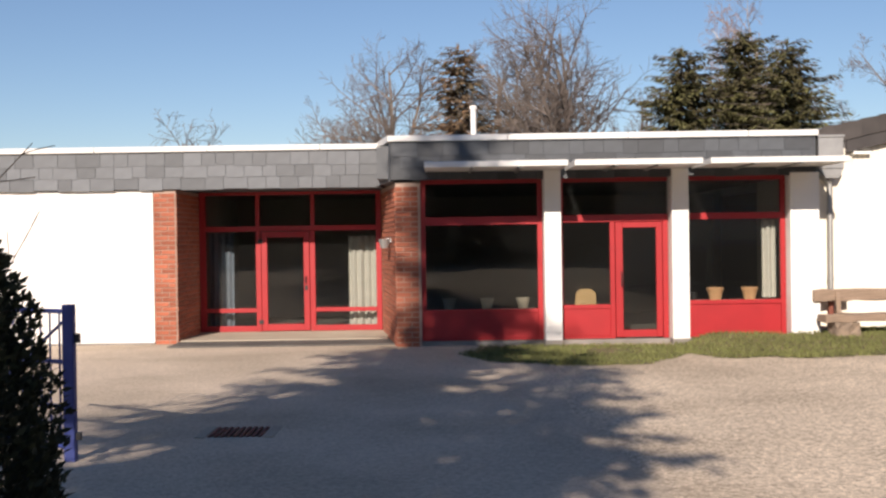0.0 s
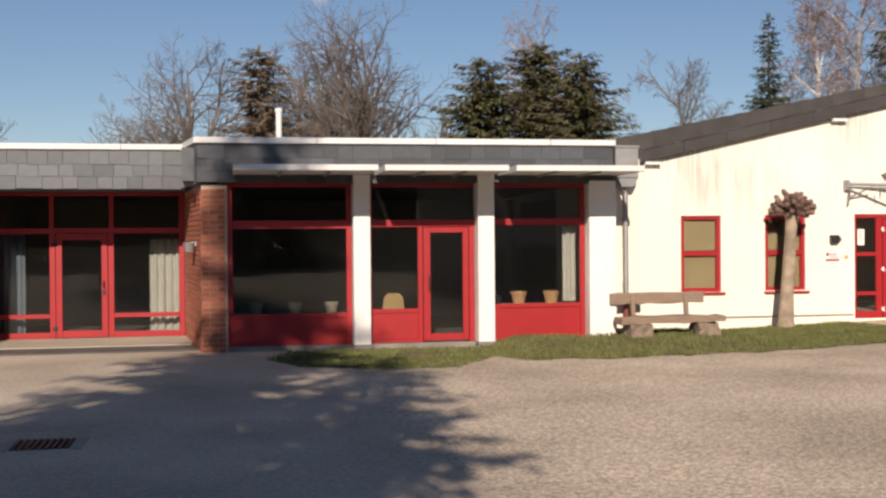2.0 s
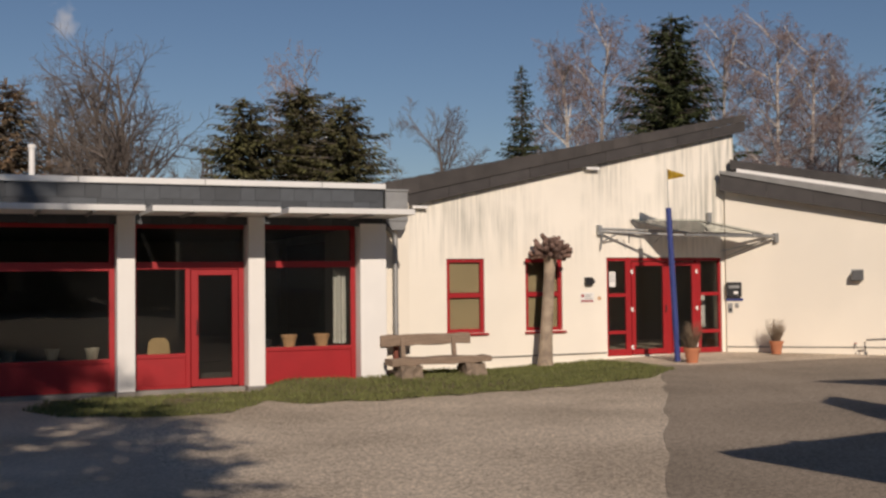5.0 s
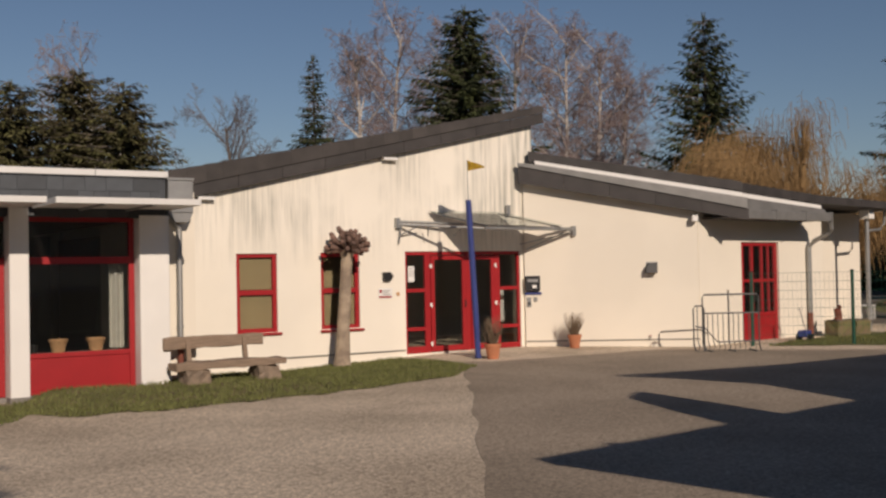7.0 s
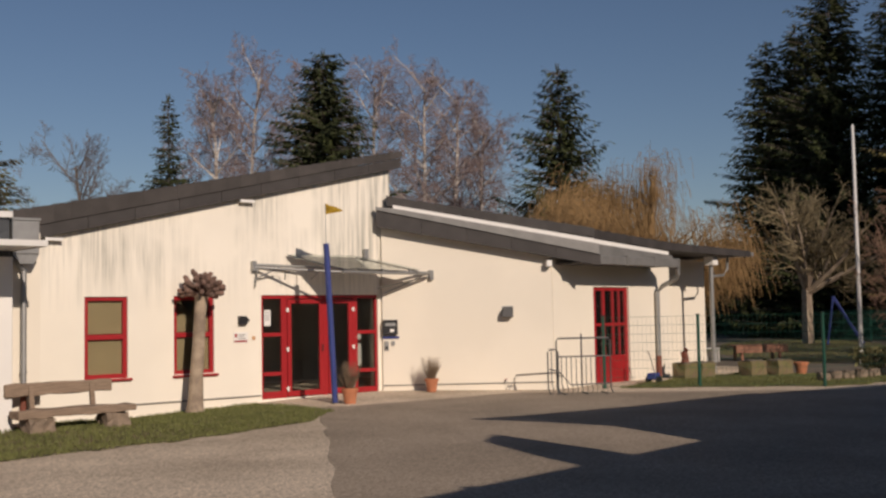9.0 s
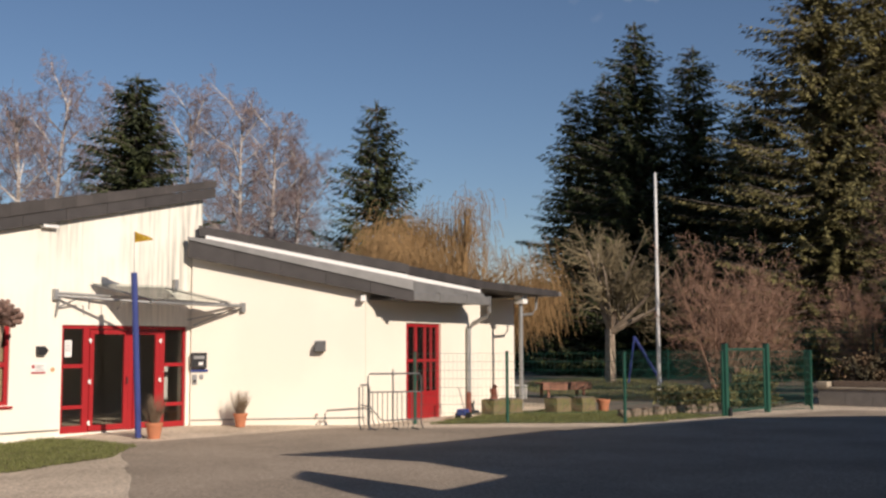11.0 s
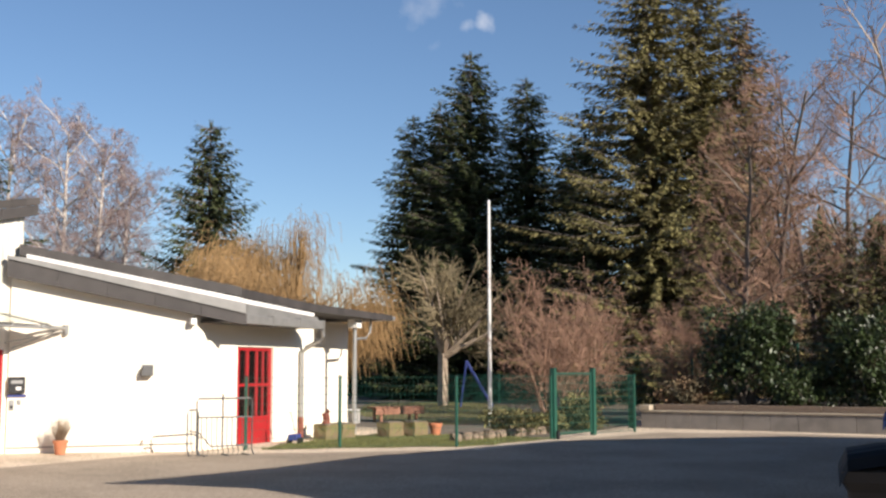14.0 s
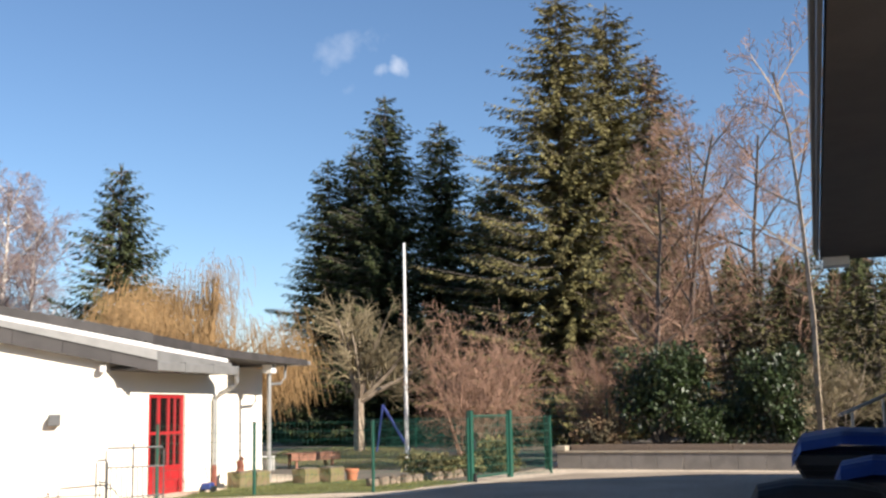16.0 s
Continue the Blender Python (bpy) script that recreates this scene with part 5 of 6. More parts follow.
# ---- bins and steps rail beside the neighbouring house ----
def container(label, at, turn, w, d, h, lid, body):
    ob = thing("waste_container", label, "waste bin", "waste bins", at=at, turn=turn)
    bm = bmesh.new()
    rings = []
    for z, s in ((0.16, 0.82), (h * 0.8, 0.98), (h * 0.82, 1.06), (h * 0.90, 1.06)):
        rings.append([bm.verts.new((sx * w / 2 * s, sy * d / 2 * s, z)) for sx, sy in ((-1, -1), (1, -1), (1, 1), (-1, 1))])
    for r, s in zip(rings, rings[1:]):
        for k in range(4):
            bm.faces.new((r[k], r[(k + 1) % 4], s[(k + 1) % 4], s[k]))
    bm.faces.new(rings[0][::-1])
    bm.faces.new(rings[-1])
    part("body", bm, body, ob, "", 0.03)
    bm = bmesh.new()
    prof = [(-d * 0.56, h * 0.88), (-d * 0.57, h * 0.93), (-d * 0.5, h * 0.97), (-d * 0.25, h), (d * 0.2, h * 1.01), (d * 0.48, h * 0.98), (d * 0.55, h * 0.9)]
    cols = []
    n = 14
    for i in range(n + 1):
        u = i / n
        drop = 0.05 * (abs(2 * u - 1) ** 5) * 2
        cols.append([bm.verts.new((-w * 0.56 + w * 1.12 * u, y, z - drop - (0.008 if i % 3 == 0 else 0))) for y, z in prof])
    for a, b in zip(cols, cols[1:]):
        for k in range(len(prof) - 1):
            bm.faces.new((a[k], b[k], b[k + 1], a[k + 1]))
    bmesh.ops.solidify(bm, geom=bm.faces[:], thickness=0.03)
    part("lid", bm, lid, ob, "domed lid")
    tube_part("handle", [(-w * 0.3, -d * 0.6, h * 0.86), (w * 0.3, -d * 0.6, h * 0.86)], 0.018, body, ob)
    for sx in (-1, 1):
        bm = bmesh.new()
        bmesh.ops.create_cone(bm, segments=16, radius1=0.1, radius2=0.1, depth=0.05, cap_ends=True, matrix=Matrix.Translation((sx * w * 0.36, d * 0.36, 0.1)) @ Matrix.Rotation(radians(90), 4, "Y"))
        part("wheel", bm, M_BLACK, ob)
    return ob


# Unseen pad, added so the bins stand at their height in the camera's view.
solid("bin_pad", (6.0, -0.2, -0.1), (11.0, 2.6, 0.16), M_CONC, "unseen pad added to lift the bins to fit the view", "pad")
container("dark waste container with a domed blue lid", (9.25, 1.02, 0.16), 8, 1.36, 1.0, 1.46, M_BINBLUE, M_BLACK)
container("dark grey wheeled bin with a flat lid", (7.2, 1.12, 0.16), 12, 0.58, 0.7, 1.19, M_BLACK, M_BLACK)
container("dark wheeled bin with a blue lid", (8.0, 0.72, 0.16), 5, 0.58, 0.7, 1.30, M_BINBLUE, M_BLACK)
rail = thing("steps_rail", "grey steel handrail rising beside the house", "handrail")
tube_part("rail", [(15.2, 2.0, 1.68), (16.6, 1.45, 1.98)], 0.025, M_GREY, rail)
for p in ((15.5, 1.88, 1.74), (16.3, 1.57, 1.91)):
    tube_part("baluster", [(p[0], p[1], -0.05), p], 0.02, M_GREY, rail)

# ---- the neighbouring house, whose eave comes into view ----
HM = Matrix.Translation((0, -0.17, 0)) @ Matrix.Rotation(math.atan(0.15), 4, "Z")
house = thing("neighbour_house", "dark-eaved house with unseen shadow-casting shapes added above", "house")
house.matrix_world = HM
box_part("wall", (5.6, -8, -0.1), (16.2, -1.1, 3.86), M_RENDER, house)
bm = bmesh.new()
roofp = [(-0.02, 3.88), (-0.02, 4.06), (-4.5, 5.6), (-9.2, 4.0), (-9.2, 3.8)]
va = [bm.verts.new((5.12, y, z)) for y, z in roofp]
vb = [bm.verts.new((16.7, y, z)) for y, z in roofp]
bm.faces.new(va)
bm.faces.new(vb[::-1])
for k in range(5):
    bm.faces.new((va[k], vb[k], vb[(k + 1) % 5], va[(k + 1) % 5]))
part("roof", bm, M_VERGE, house)
box_part("fascia_board", (5.1, 0.0, 3.86), (16.72, 0.03, 4.08), M_LAMPGREY, house, "dark fascia board")
tube_part("gutter", [(5.1, 0.035, 4.05), (16.7, 0.035, 4.03)], 0.035, M_LAMPGREY, house)
box_part("soffit_board", (5.15, -1.08, 3.85), (16.68, -0.02, 3.878), M_VERGE, house)
box_part("rafter_end", (16.3, -0.4, 3.73), (16.66, -0.05, 3.848), M_CAP, house, "pale rafter end")
# Unseen plates on the roof, added and cut to the yard shadow's outline.
bm = bmesh.new()
add_prism(bm, [(5.5, 4.1), (5.5, 4.46), (5.7, 4.95), (6.25, 4.7), (6.25, 4.1)], 0.24, "y", -1.62)
part("roof_hatch", bm, M_VERGE, house, "small unseen plate cut to the shadow outline")
bm = bmesh.new()
add_prism(bm, [(7.7, 4.1), (7.72, 4.65), (7.9, 5.4), (8.2, 6.2), (8.8, 6.45), (8.88, 5.5), (8.95, 4.1)], 0.24, "y", -1.62)
part("dormer", bm, M_VERGE, house, "narrow unseen plate cut to the shadow outline")
bm = bmesh.new()
add_prism(bm, [(10.6, 4.1), (10.75, 4.85), (11.08, 5.95), (10.4, 6.93), (9.8, 7.45), (11.65, 7.15), (13.8, 6.87), (17.9, 6.6), (17.9, 4.1)], 0.24, "y", -1.62)
part("gable_dormer", bm, M_VERGE, house, "wide unseen plate cut to the shadow outline")
# Unseen wing, added beyond the view; its profile shapes the far shadow edge.
bm = bmesh.new()
add_prism(bm, [(16.75, -0.1), (16.75, 6.72), (17.95, 6.66), (24.3, 5.66), (27.5, 4.23), (30.4, 2.7), (30.4, -0.1)], 3.0, "y", -4.75)
part("rear_wing", bm, M_VERGE, house, "unseen wing added to cast the far shadow edge")
for x in (6.4, 9.8, 13.6):
    w = box_part("window", (x, -1.13, 1.0), (x + 1.2, -1.101, 2.2), M_GLASS, house)
    box_part("frame", (x - 0.05, -1.12, 0.95), (x + 1.25, -1.1015, 1.0), M_WHITE, w)

# ---- gate and drain at the yard's west side ----
bg = thing("metal_gate", "open dark blue metal gate leaf beside a hedge", "gate", at=(-3.1, 8.0, 0))
box_part("gate_post", (-0.045, -0.045, -0.1), (0.045, 0.045, 1.30), M_BLUE, bg, "", 0.006)
d = Vector((-0.72, 0.45, 0))
for z in (0.12, 0.45, 0.82, 1.24):
    tube_part("rail", [Vector((0, 0, z)), d * 1.9 + Vector((0, 0, z))], 0.02, M_BLUE, bg)
for k in range(1, 14):
    tube_part("bar", [d * (k * 0.14) + Vector((0, 0, 0.12)), d * (k * 0.14) + Vector((0, 0, 1.24))], 0.009, M_BLUE, bg)
tube_part("brace", [Vector((0, 0, 1.2)), d * 1.9 + Vector((0, 0, 0.15))], 0.014, M_BLUE, bg)
box_part("latch", (0.04, -0.02, 0.98), (0.09, 0.02, 1.06), M_BLACK, bg)
box_part("lower_latch", (0.04, -0.02, 0.18), (0.09, 0.02, 0.24), M_BLACK, bg)

drain = thing("drain_grate", "dark iron drain grate set in paving", "drain", at=(-1.94, 9.27, 0))
box_part("pit", (-0.25, -0.25, -0.06), (0.25, 0.25, 0.004), M_BLACK, drain)
for k in range(9):
    x = -0.25 + k * 0.0575
    box_part("grate_bar", (x, -0.25, 0.005), (x + 0.03, 0.25, 0.016), M_RUST, drain)
for x in (-0.36, 0.27):
    box_part("side_stone", (x, -0.3, -0.05), (x + 0.09, 0.3, 0.012), M_PAVE, drain)


# ---- grass ----
def inside(poly, x, y):
    hit = False
    for (xa, ya), (xb, yb) in zip(poly, poly[1:] + poly[:1]):
        if (ya > y) != (yb > y) and x < (xb - xa) * (y - ya) / (yb - ya) + xa:
            hit = not hit
    return hit


def lawn(name, label, poly, mound, count, seed, height, bare=0.0):
    """A soil sheet with an uneven edge, a little above the ground, and blades standing on it."""
    rng = np.random.default_rng(seed)
    xs, ys = [p[0] for p in poly], [p[1] for p in poly]
    step = 0.15
    nx, ny = int((max(xs) - min(xs)) / step) + 2, int((max(ys) - min(ys)) / step) + 2

    def z_at(x, y):
        return ground_height(x, y) + 0.014 + mound(x, y) + 0.012 * noise.noise(Vector((x * 2, y * 2, 0)))
    verts, faces, at = [], [], {}
    for j in range(ny):
        for i in range(nx):
            x, y = min(xs) + i * step, min(ys) + j * step
            wob = 0.25 * noise.noise(Vector((x * 1.3, y * 1.3, seed)))
            if inside(poly, x, y + wob):
                at[i, j] = len(verts)
                verts.append((x, y, z_at(x, y)))
    for (i, j) in list(at):
        q = [(i, j), (i + 1, j), (i + 1, j + 1), (i, j + 1)]
        if all(k in at for k in q):
            faces.append([at[k] for k in q])
    me = bpy.data.meshes.new(name)
    me.from_pydata(verts, [], faces)
    me.materials.append(M_GRASS)
    tagged(new(name, me), label, "grass", "", "structure")
    bv, bf = [], []
    tries = 0
    while len(bf) < count and tries < count * 6:
        tries += 1
        x, y = rng.uniform(min(xs), max(xs)), rng.uniform(min(ys), max(ys))
        wob = 0.25 * noise.noise(Vector((x * 1.3, y * 1.3, seed)))
        if not inside(poly, x, y + wob) or noise.noise(Vector((x * 0.9, y * 0.9, 4))) < bare + rng.uniform(-0.5, 0.1):
            continue
        a, h = rng.uniform(0, 6.28), height * rng.uniform(0.5, 1.3)
        dx, dy = math.cos(a) * 0.008, math.sin(a) * 0.008
        z = z_at(x, y) - 0.004
        k = len(bv)
        bv += [(x - dx, y - dy, z), (x + dx, y + dy, z), (x + rng.normal(0, 0.02), y + rng.normal(0, 0.02), z + h)]
        bf.append((k, k + 1, k + 2))
    me = bpy.data.meshes.new("grass")
    me.from_pydata(bv, [], bf)
    me.materials.append(M_BLADE)
    tagged(new("grass", me), "short worn green grass blades on the verge", "grass", "", "stuff")


def no_mound(x, y):
    return 0.0


def bank(x, y):
    return 0.14 * max(0.0, min(1.0, (y - 15.6) / 1.4)) * max(0.0, min(1.0, (x - 3.9) / 0.5)) * max(0.0, min(1.0, (9.5 - x) / 2.0)) * max(0.0, min(1.0, (19.0 - y) / 1.2))


lawn("grass_patch", "thin worn grass before the glazed front", [(0.2, 16.0), (0.6, 14.9), (1.6, 14.2), (2.9, 14.4), (3.7, 15.6), (3.7, 17.12), (0.6, 17.15)], no_mound, 9000, 3, 0.05, 0.0)
lawn("grass_verge", "green grass verge along the wall", [(3.75, 17.1), (3.5, 15.7), (4.0, 15.0), (5.0, 14.75), (6.6, 14.85), (8.8, 15.35), (10.7, 15.9), (12.3, 17.4), (12.5, 19.2), (12.3, 20.52), (6.8, 20.52), (6.75, 17.45), (5.7, 17.18), (4.06, 17.42)], bank, 34000, 4, 0.055, -0.35)
lawn("lawn_east", "sunny lawn strip behind the mesh fence", [(20.0, 16.9), (21.5, 15.7), (23.2, 13.5), (25.2, 13.1), (27, 12.9), (27.5, 15.5), (26.5, 18.2), (24.8, 18.3), (21.8, 17.6)], no_mound, 20000, 5, 0.05, -0.4)
lawn("lawn_far", "pale winter lawn on the playground", [(31, 20), (36, 17), (44, 22), (52, 28), (58, 34), (52, 36), (40, 29)], no_mound, 9000, 6, 0.08, -0.2)
bm = bmesh.new()
bm.faces.new([bm.verts.new((x, y, 0.008)) for x, y in ((27.6, 13.4), (33.2, 13.7), (58, 20), (70, 45), (56, 48), (38, 32), (27, 19))])
structure("playground_soil", bm, M_WET, "brown bare playground soil behind the fence", "ground")


# ---- trees ----
def bars_mesh(name, p0, p1, r0, r1, material):
    """Three-sided tapered bars, from arrays of ends and radii."""
    p0, p1, r0, r1 = (np.asarray(a, dtype=float) for a in (p0, p1, r0, r1))
    d = p1 - p0
    d /= np.maximum(np.linalg.norm(d, axis=1, keepdims=True), 1e-9)
    ref = np.where(np.abs(d[:, 2:3]) < 0.9, np.array([[0.0, 0, 1]]), np.array([[1.0, 0, 0]]))
    a = np.cross(d, ref)
    a /= np.linalg.norm(a, axis=1, keepdims=True)
    b = np.cross(d, a)
    n = len(p0)
    v = np.zeros((n, 6, 3))
    for k in range(3):
        o = a * math.cos(k * 2.0944) + b * math.sin(k * 2.0944)
        v[:, k], v[:, 3 + k] = p0 + o * r0[:, None], p1 + o * r1[:, None]
    base = np.arange(n)[:, None] * 6
    f = np.concatenate([base + np.array([[k, (k + 1) % 3, 3 + (k + 1) % 3, 3 + k]]) for k in range(3)])
    me = bpy.data.meshes.new(name)
    me.from_pydata(v.reshape(-1, 3).tolist(), [], f.tolist())
    me.materials.append(material)
    return me


def blades_mesh(name, base, tip, width, material):
    """Flat four-cornered leaves or sprays, from arrays of ends and half widths (vectors)."""
    base, tip, width = (np.asarray(a, dtype=float) for a in (base, tip, width))
    mid = base * 0.55 + tip * 0.45
    v = np.stack([base, mid - width, tip, mid + width], axis=1)
    f = np.arange(len(base))[:, None] * 4 + np.array([[0, 1, 2, 3]])
    me = bpy.data.meshes.new(name)
    me.from_pydata(v.reshape(-1, 3).tolist(), [], f.tolist())
    me.materials.append(material)
    return me


def attach(name, me, parent, label=""):
    ob = new(name, me)
    ob.parent = parent
    if label:
        tagged(ob, label)
    return ob


def unit(v):
    return v / max(np.linalg.norm(v), 1e-9)


def bare_tree(label, at, height, spread, seed, twig, bark, stems=1, trunk_r=0.2, clear=0.2, counts=(11, 6, 6, 5), fine=0.008, droop=0.0, lean=(0, 0), name="bare_tree", category="tree", rise=0.06, fork=0):
    rng = np.random.default_rng(seed)
    ob = thing(name, label, category, at=at)
    thick, thin = ([], [], [], []), ([], [], [], [])

    def limb(p, d, length, r, level):
        last = level >= len(counts)
        n = 6 if level == 0 else (4 if level == 1 else (2 if last else 3))
        pts = [p]
        for i in range(n):
            pull = 0.0 if level == 0 else (rise if level < 3 or not droop else -droop)
            d = unit(d + rng.normal(0, 0.06 + 0.03 * level, 3) + np.array([0, 0, pull]))
            pts.append(pts[-1] + d * length / n)
        store = thick if level <= 1 else thin
        r_end = r * 0.3
        for i in range(n):
            ra, rb = r + (r_end - r) * i / n, r + (r_end - r) * (i + 1) / n
            for s, q in zip(store, (pts[i], pts[i + 1], max(ra, fine), max(rb, fine * 0.6))):
                s.append(q)
        if last:
            return
        k = counts[level]
        for i in range(k):
            t = (clear + (1 - clear) * (i + rng.random()) / k) if level == 0 else (0.15 + 0.85 * (i + rng.random()) / k)
            f = min(t * n, n - 1e-6)
            q = pts[int(f)] + (pts[int(f) + 1] - pts[int(f)]) * (f - int(f))
            a = rng.random() * 6.283 if level else i * 2.4 + rng.normal(0, 0.4)
            axis = unit(pts[-1] - pts[0])
            side = unit(np.cross(axis, np.array([math.cos(a), math.sin(a), 0.3])))
            open_ = (1.0 - 0.35 * t) if level == 0 else 0.68
            dd = unit(axis * (1 - open_ * 0.55) + side * open_)
            if level == 0:
                u = (t - clear) / (1 - clear)
                ln = spread * (1.2 - 0.6 * u) * rng.uniform(0.8, 1.15)
            else:
                ln = length * rng.uniform(0.4, 0.66) * (1.1 - 0.5 * t)
            limb(q, dd, ln, r * (0.42 if level == 0 else 0.5) * (1.1 - 0.5 * t), level + 1)

    if fork:
        hub = np.array([lean[0] * height * clear, lean[1] * height * clear, height * clear])
        for s, q in zip(thick, (np.array([0, 0, -0.2]), hub * 0.55, trunk_r * 1.15, trunk_r)):
            s.append(q)
        for s, q in zip(thick, (hub * 0.55, hub, trunk_r, trunk_r * 0.9)):
            s.append(q)
        for i in range(fork):
            el = radians(18 + 70 * ((i * 0.618 + 0.1) % 1.0))
            a = i * 2.4 + rng.normal(0, 0.25)
            reach = 1.0 / math.sqrt((math.cos(el) / spread) ** 2 + (math.sin(el) / (height * (1 - clear))) ** 2)
            way = np.array([math.cos(a) * math.cos(el), math.sin(a) * math.cos(el), math.sin(el)])
            limb(hub - np.array([0, 0, rng.uniform(0, 0.12) * height * clear]), way, reach * rng.uniform(0.82, 1.0), trunk_r * rng.uniform(0.4, 0.6), 1)
        stems = 0
    for s in range(stems):
        a = s * 2.4
        base = np.array([math.cos(a), math.sin(a), 0]) * (0.0 if stems == 1 else 0.25 + 0.2 * rng.random())
        d = unit(np.array([lean[0], lean[1], 1.0]) + (np.array([math.cos(a), math.sin(a), 0]) * (0.0 if stems == 1 else rng.uniform(0.08, 0.5))))
        limb(base, d, height * (0.9 if stems == 1 else rng.uniform(0.6, 0.9)), trunk_r, 0)
    attach("trunk", bars_mesh("trunk", *thick, bark), ob)
    attach("crown", bars_mesh("crown", *thin, twig), ob)
    return ob


def conifer(label, at, height, radius, seed, material, low=0.06, dens=1.0, blade=0.42, ragged=0.25, upturn=0.1, name="conifer", power=0.85, bark=None):
    """Whorls of drooping boughs; each bough is a bar with short hanging sprays along both sides."""
    rng = np.random.default_rng(seed)
    ob = thing(name, label, "tree", at=at)
    bark = bark or M_BARK
    attach("trunk", bars_mesh("trunk", [(0, 0, -0.2), (0, 0, height * 0.5)], [(0, 0, height * 0.5), (0, 0, height)], [height * 0.016, height * 0.009], [height * 0.009, 0.01], bark), ob)
    bp0, bp1, br0, br1 = [], [], [], []
    base, tip, width = [], [], []
    z = height * low
    while z < height * 0.985:
        t = (z / height - low) / (1 - low)
        reach = radius * (1 - t) ** power * (0.86 + 0.14 * math.sin(z * 2.1 + seed)) + 0.10
        if t < 0.08:
            reach *= 0.7 + 3.7 * t
        k = max(5, int((5 + reach * 1.5) * dens))
        a0 = rng.random() * 6.283
        for i in range(k):
            a = a0 + 6.283 * i / k + rng.normal(0, 0.2)
            ln = max(reach * (1 + ragged * rng.normal(0, 0.6)), 0.15)
            out = np.array([math.cos(a), math.sin(a), 0])
            cross = np.array([-math.sin(a), math.cos(a), 0])
            fall = 0.42 * (1 - t) + 0.02 - 0.6 * max(0, t - 0.7)
            start = np.array([0, 0, z + rng.normal(0, 0.08)])
            n = max(3, int(ln / blade * 3.6))
            us = np.arange(1, n + 1) / n
            p = start + out * (ln * us)[:, None] + np.array([0, 0, 1.0]) * (-ln * fall * us + ln * (fall * 0.45 + upturn) * us * us)[:, None]
            m = (p[0] + p[-1]) / 2
            bp0 += [start, p[n // 2]]
            bp1 += [p[n // 2], p[-1]]
            br0 += [0.028, 0.018]
            br1 += [0.018, 0.006]
            size = blade * (0.5 + 0.5 * (1 - us)) * min(1.0, 0.4 + ln / 1.5)
            for s in (-1, 1, 0):
                d = out * (0.8 if s else 0.9) + cross * s * rng.uniform(0.45, 0.9, (n, 1)) + np.array([0, 0, 1.0]) * rng.uniform(-0.85, 0.0, (n, 1))
                d /= np.linalg.norm(d, axis=1, keepdims=True)
                q = p + rng.normal(0, 0.04, (n, 3))
                w = np.cross(d, rng.normal(0, 0.45, (n, 3)) + np.array([0, 0, 1.0]))
                w /= np.linalg.norm(w, axis=1, keepdims=True)
                ll = (size * rng.uniform(0.75, 1.25, n))[:, None]
                base.append(q), tip.append(q + d * ll), width.append(w * ll * 0.15)
        z += (0.20 + 0.13 * rng.random()) * (0.7 + 0.016 * height) / max(dens, 0.5)
    base.append(np.array([[0, 0, height * 0.96]] * 6))
    tip.append(np.array([[0.10 * math.cos(k), 0.10 * math.sin(k), height + 0.08] for k in range(6)]))
    width.append(np.array([[0.03 * math.sin(k), 0.03 * math.cos(k), 0] for k in range(6)]))
    tagged(attach("bough", bars_mesh("bough", bp0, bp1, br0, br1, bark), ob), kind="stuff")
    attach("needles", blades_mesh("needles", np.concatenate(base), np.concatenate(tip), np.concatenate(width), material), ob)
    return ob


def far(az, r):
    return (r * math.sin(radians(az)), r * math.cos(radians(az)), 0)


def top(tan, r):
    return 1.8 + tan * r


# behind the flat roof
bare_tree("wide-crowned bare tree behind the flat roof", far(6.9, 46), top(0.205, 46), 4.8, 1, M_TWIG_GREY, M_BARK, trunk_r=0.30, clear=0.28, counts=(0, 9, 8, 6), fine=0.009, rise=0.0, fork=13)
bare_tree("bare tree with a rounded crown", far(-2.4, 44), top(0.165, 44), 3.9, 2, M_TWIG_GREY, M_BARK, trunk_r=0.24, clear=0.25, counts=(0, 9, 8, 6), fine=0.009, rise=-0.01, fork=12)
bare_tree("bare tree beside a brown conifer", far(2.9, 47), top(0.17, 47), 3.2, 12, M_TWIG_GREY, M_BARK, trunk_r=0.22, clear=0.3, counts=(12, 7, 7, 5), fine=0.0085)
conifer("brownish conifer among bare trees", far(0.9, 42), top(0.178, 42), 3.1, 3, M_NEEDLE_BROWN, 0.1, 1.0, 0.4, 0.35, power=0.6)
bare_tree("small bare sapling behind the roof", far(-6.1, 36), top(0.118, 36), 1.9, 4, M_TWIG_GREY, M_BARK, trunk_r=0.08, counts=(9, 6, 4), fine=0.0085)
bare_tree("low bare shrub behind the roof", far(-13.2, 36), top(0.104, 36), 2.6, 5, M_TWIG_GREY, M_BARK, trunk_r=0.1, counts=(10, 7, 5), fine=0.0085, droop=0.2)
conifer("dense green conifer with a pointed top", far(12.5, 40), top(0.168, 40), 3.0, 6, M_NEEDLE_MIX, 0.06, 1.15, 0.42, 0.4, power=0.48)
conifer("dense olive conifer behind the roof", far(15.4, 42), top(0.180, 42), 3.5, 7, M_NEEDLE_MIX, 0.06, 1.15, 0.42, 0.45, power=0.45)
conifer("dark conifer beside a birch", far(17.7, 40), top(0.170, 40), 3.0, 8, M_NEEDLE_MIX, 0.06, 1.15, 0.42, 0.4, power=0.48)
bare_tree("reddish bare birch behind the conifers", far(16.6, 50), top(0.19, 50), 4.0, 9, M_TWIG_BIRCH, M_BIRCHBARK, trunk_r=0.2, counts=(14, 8, 6, 5), fine=0.0085, droop=0.25)
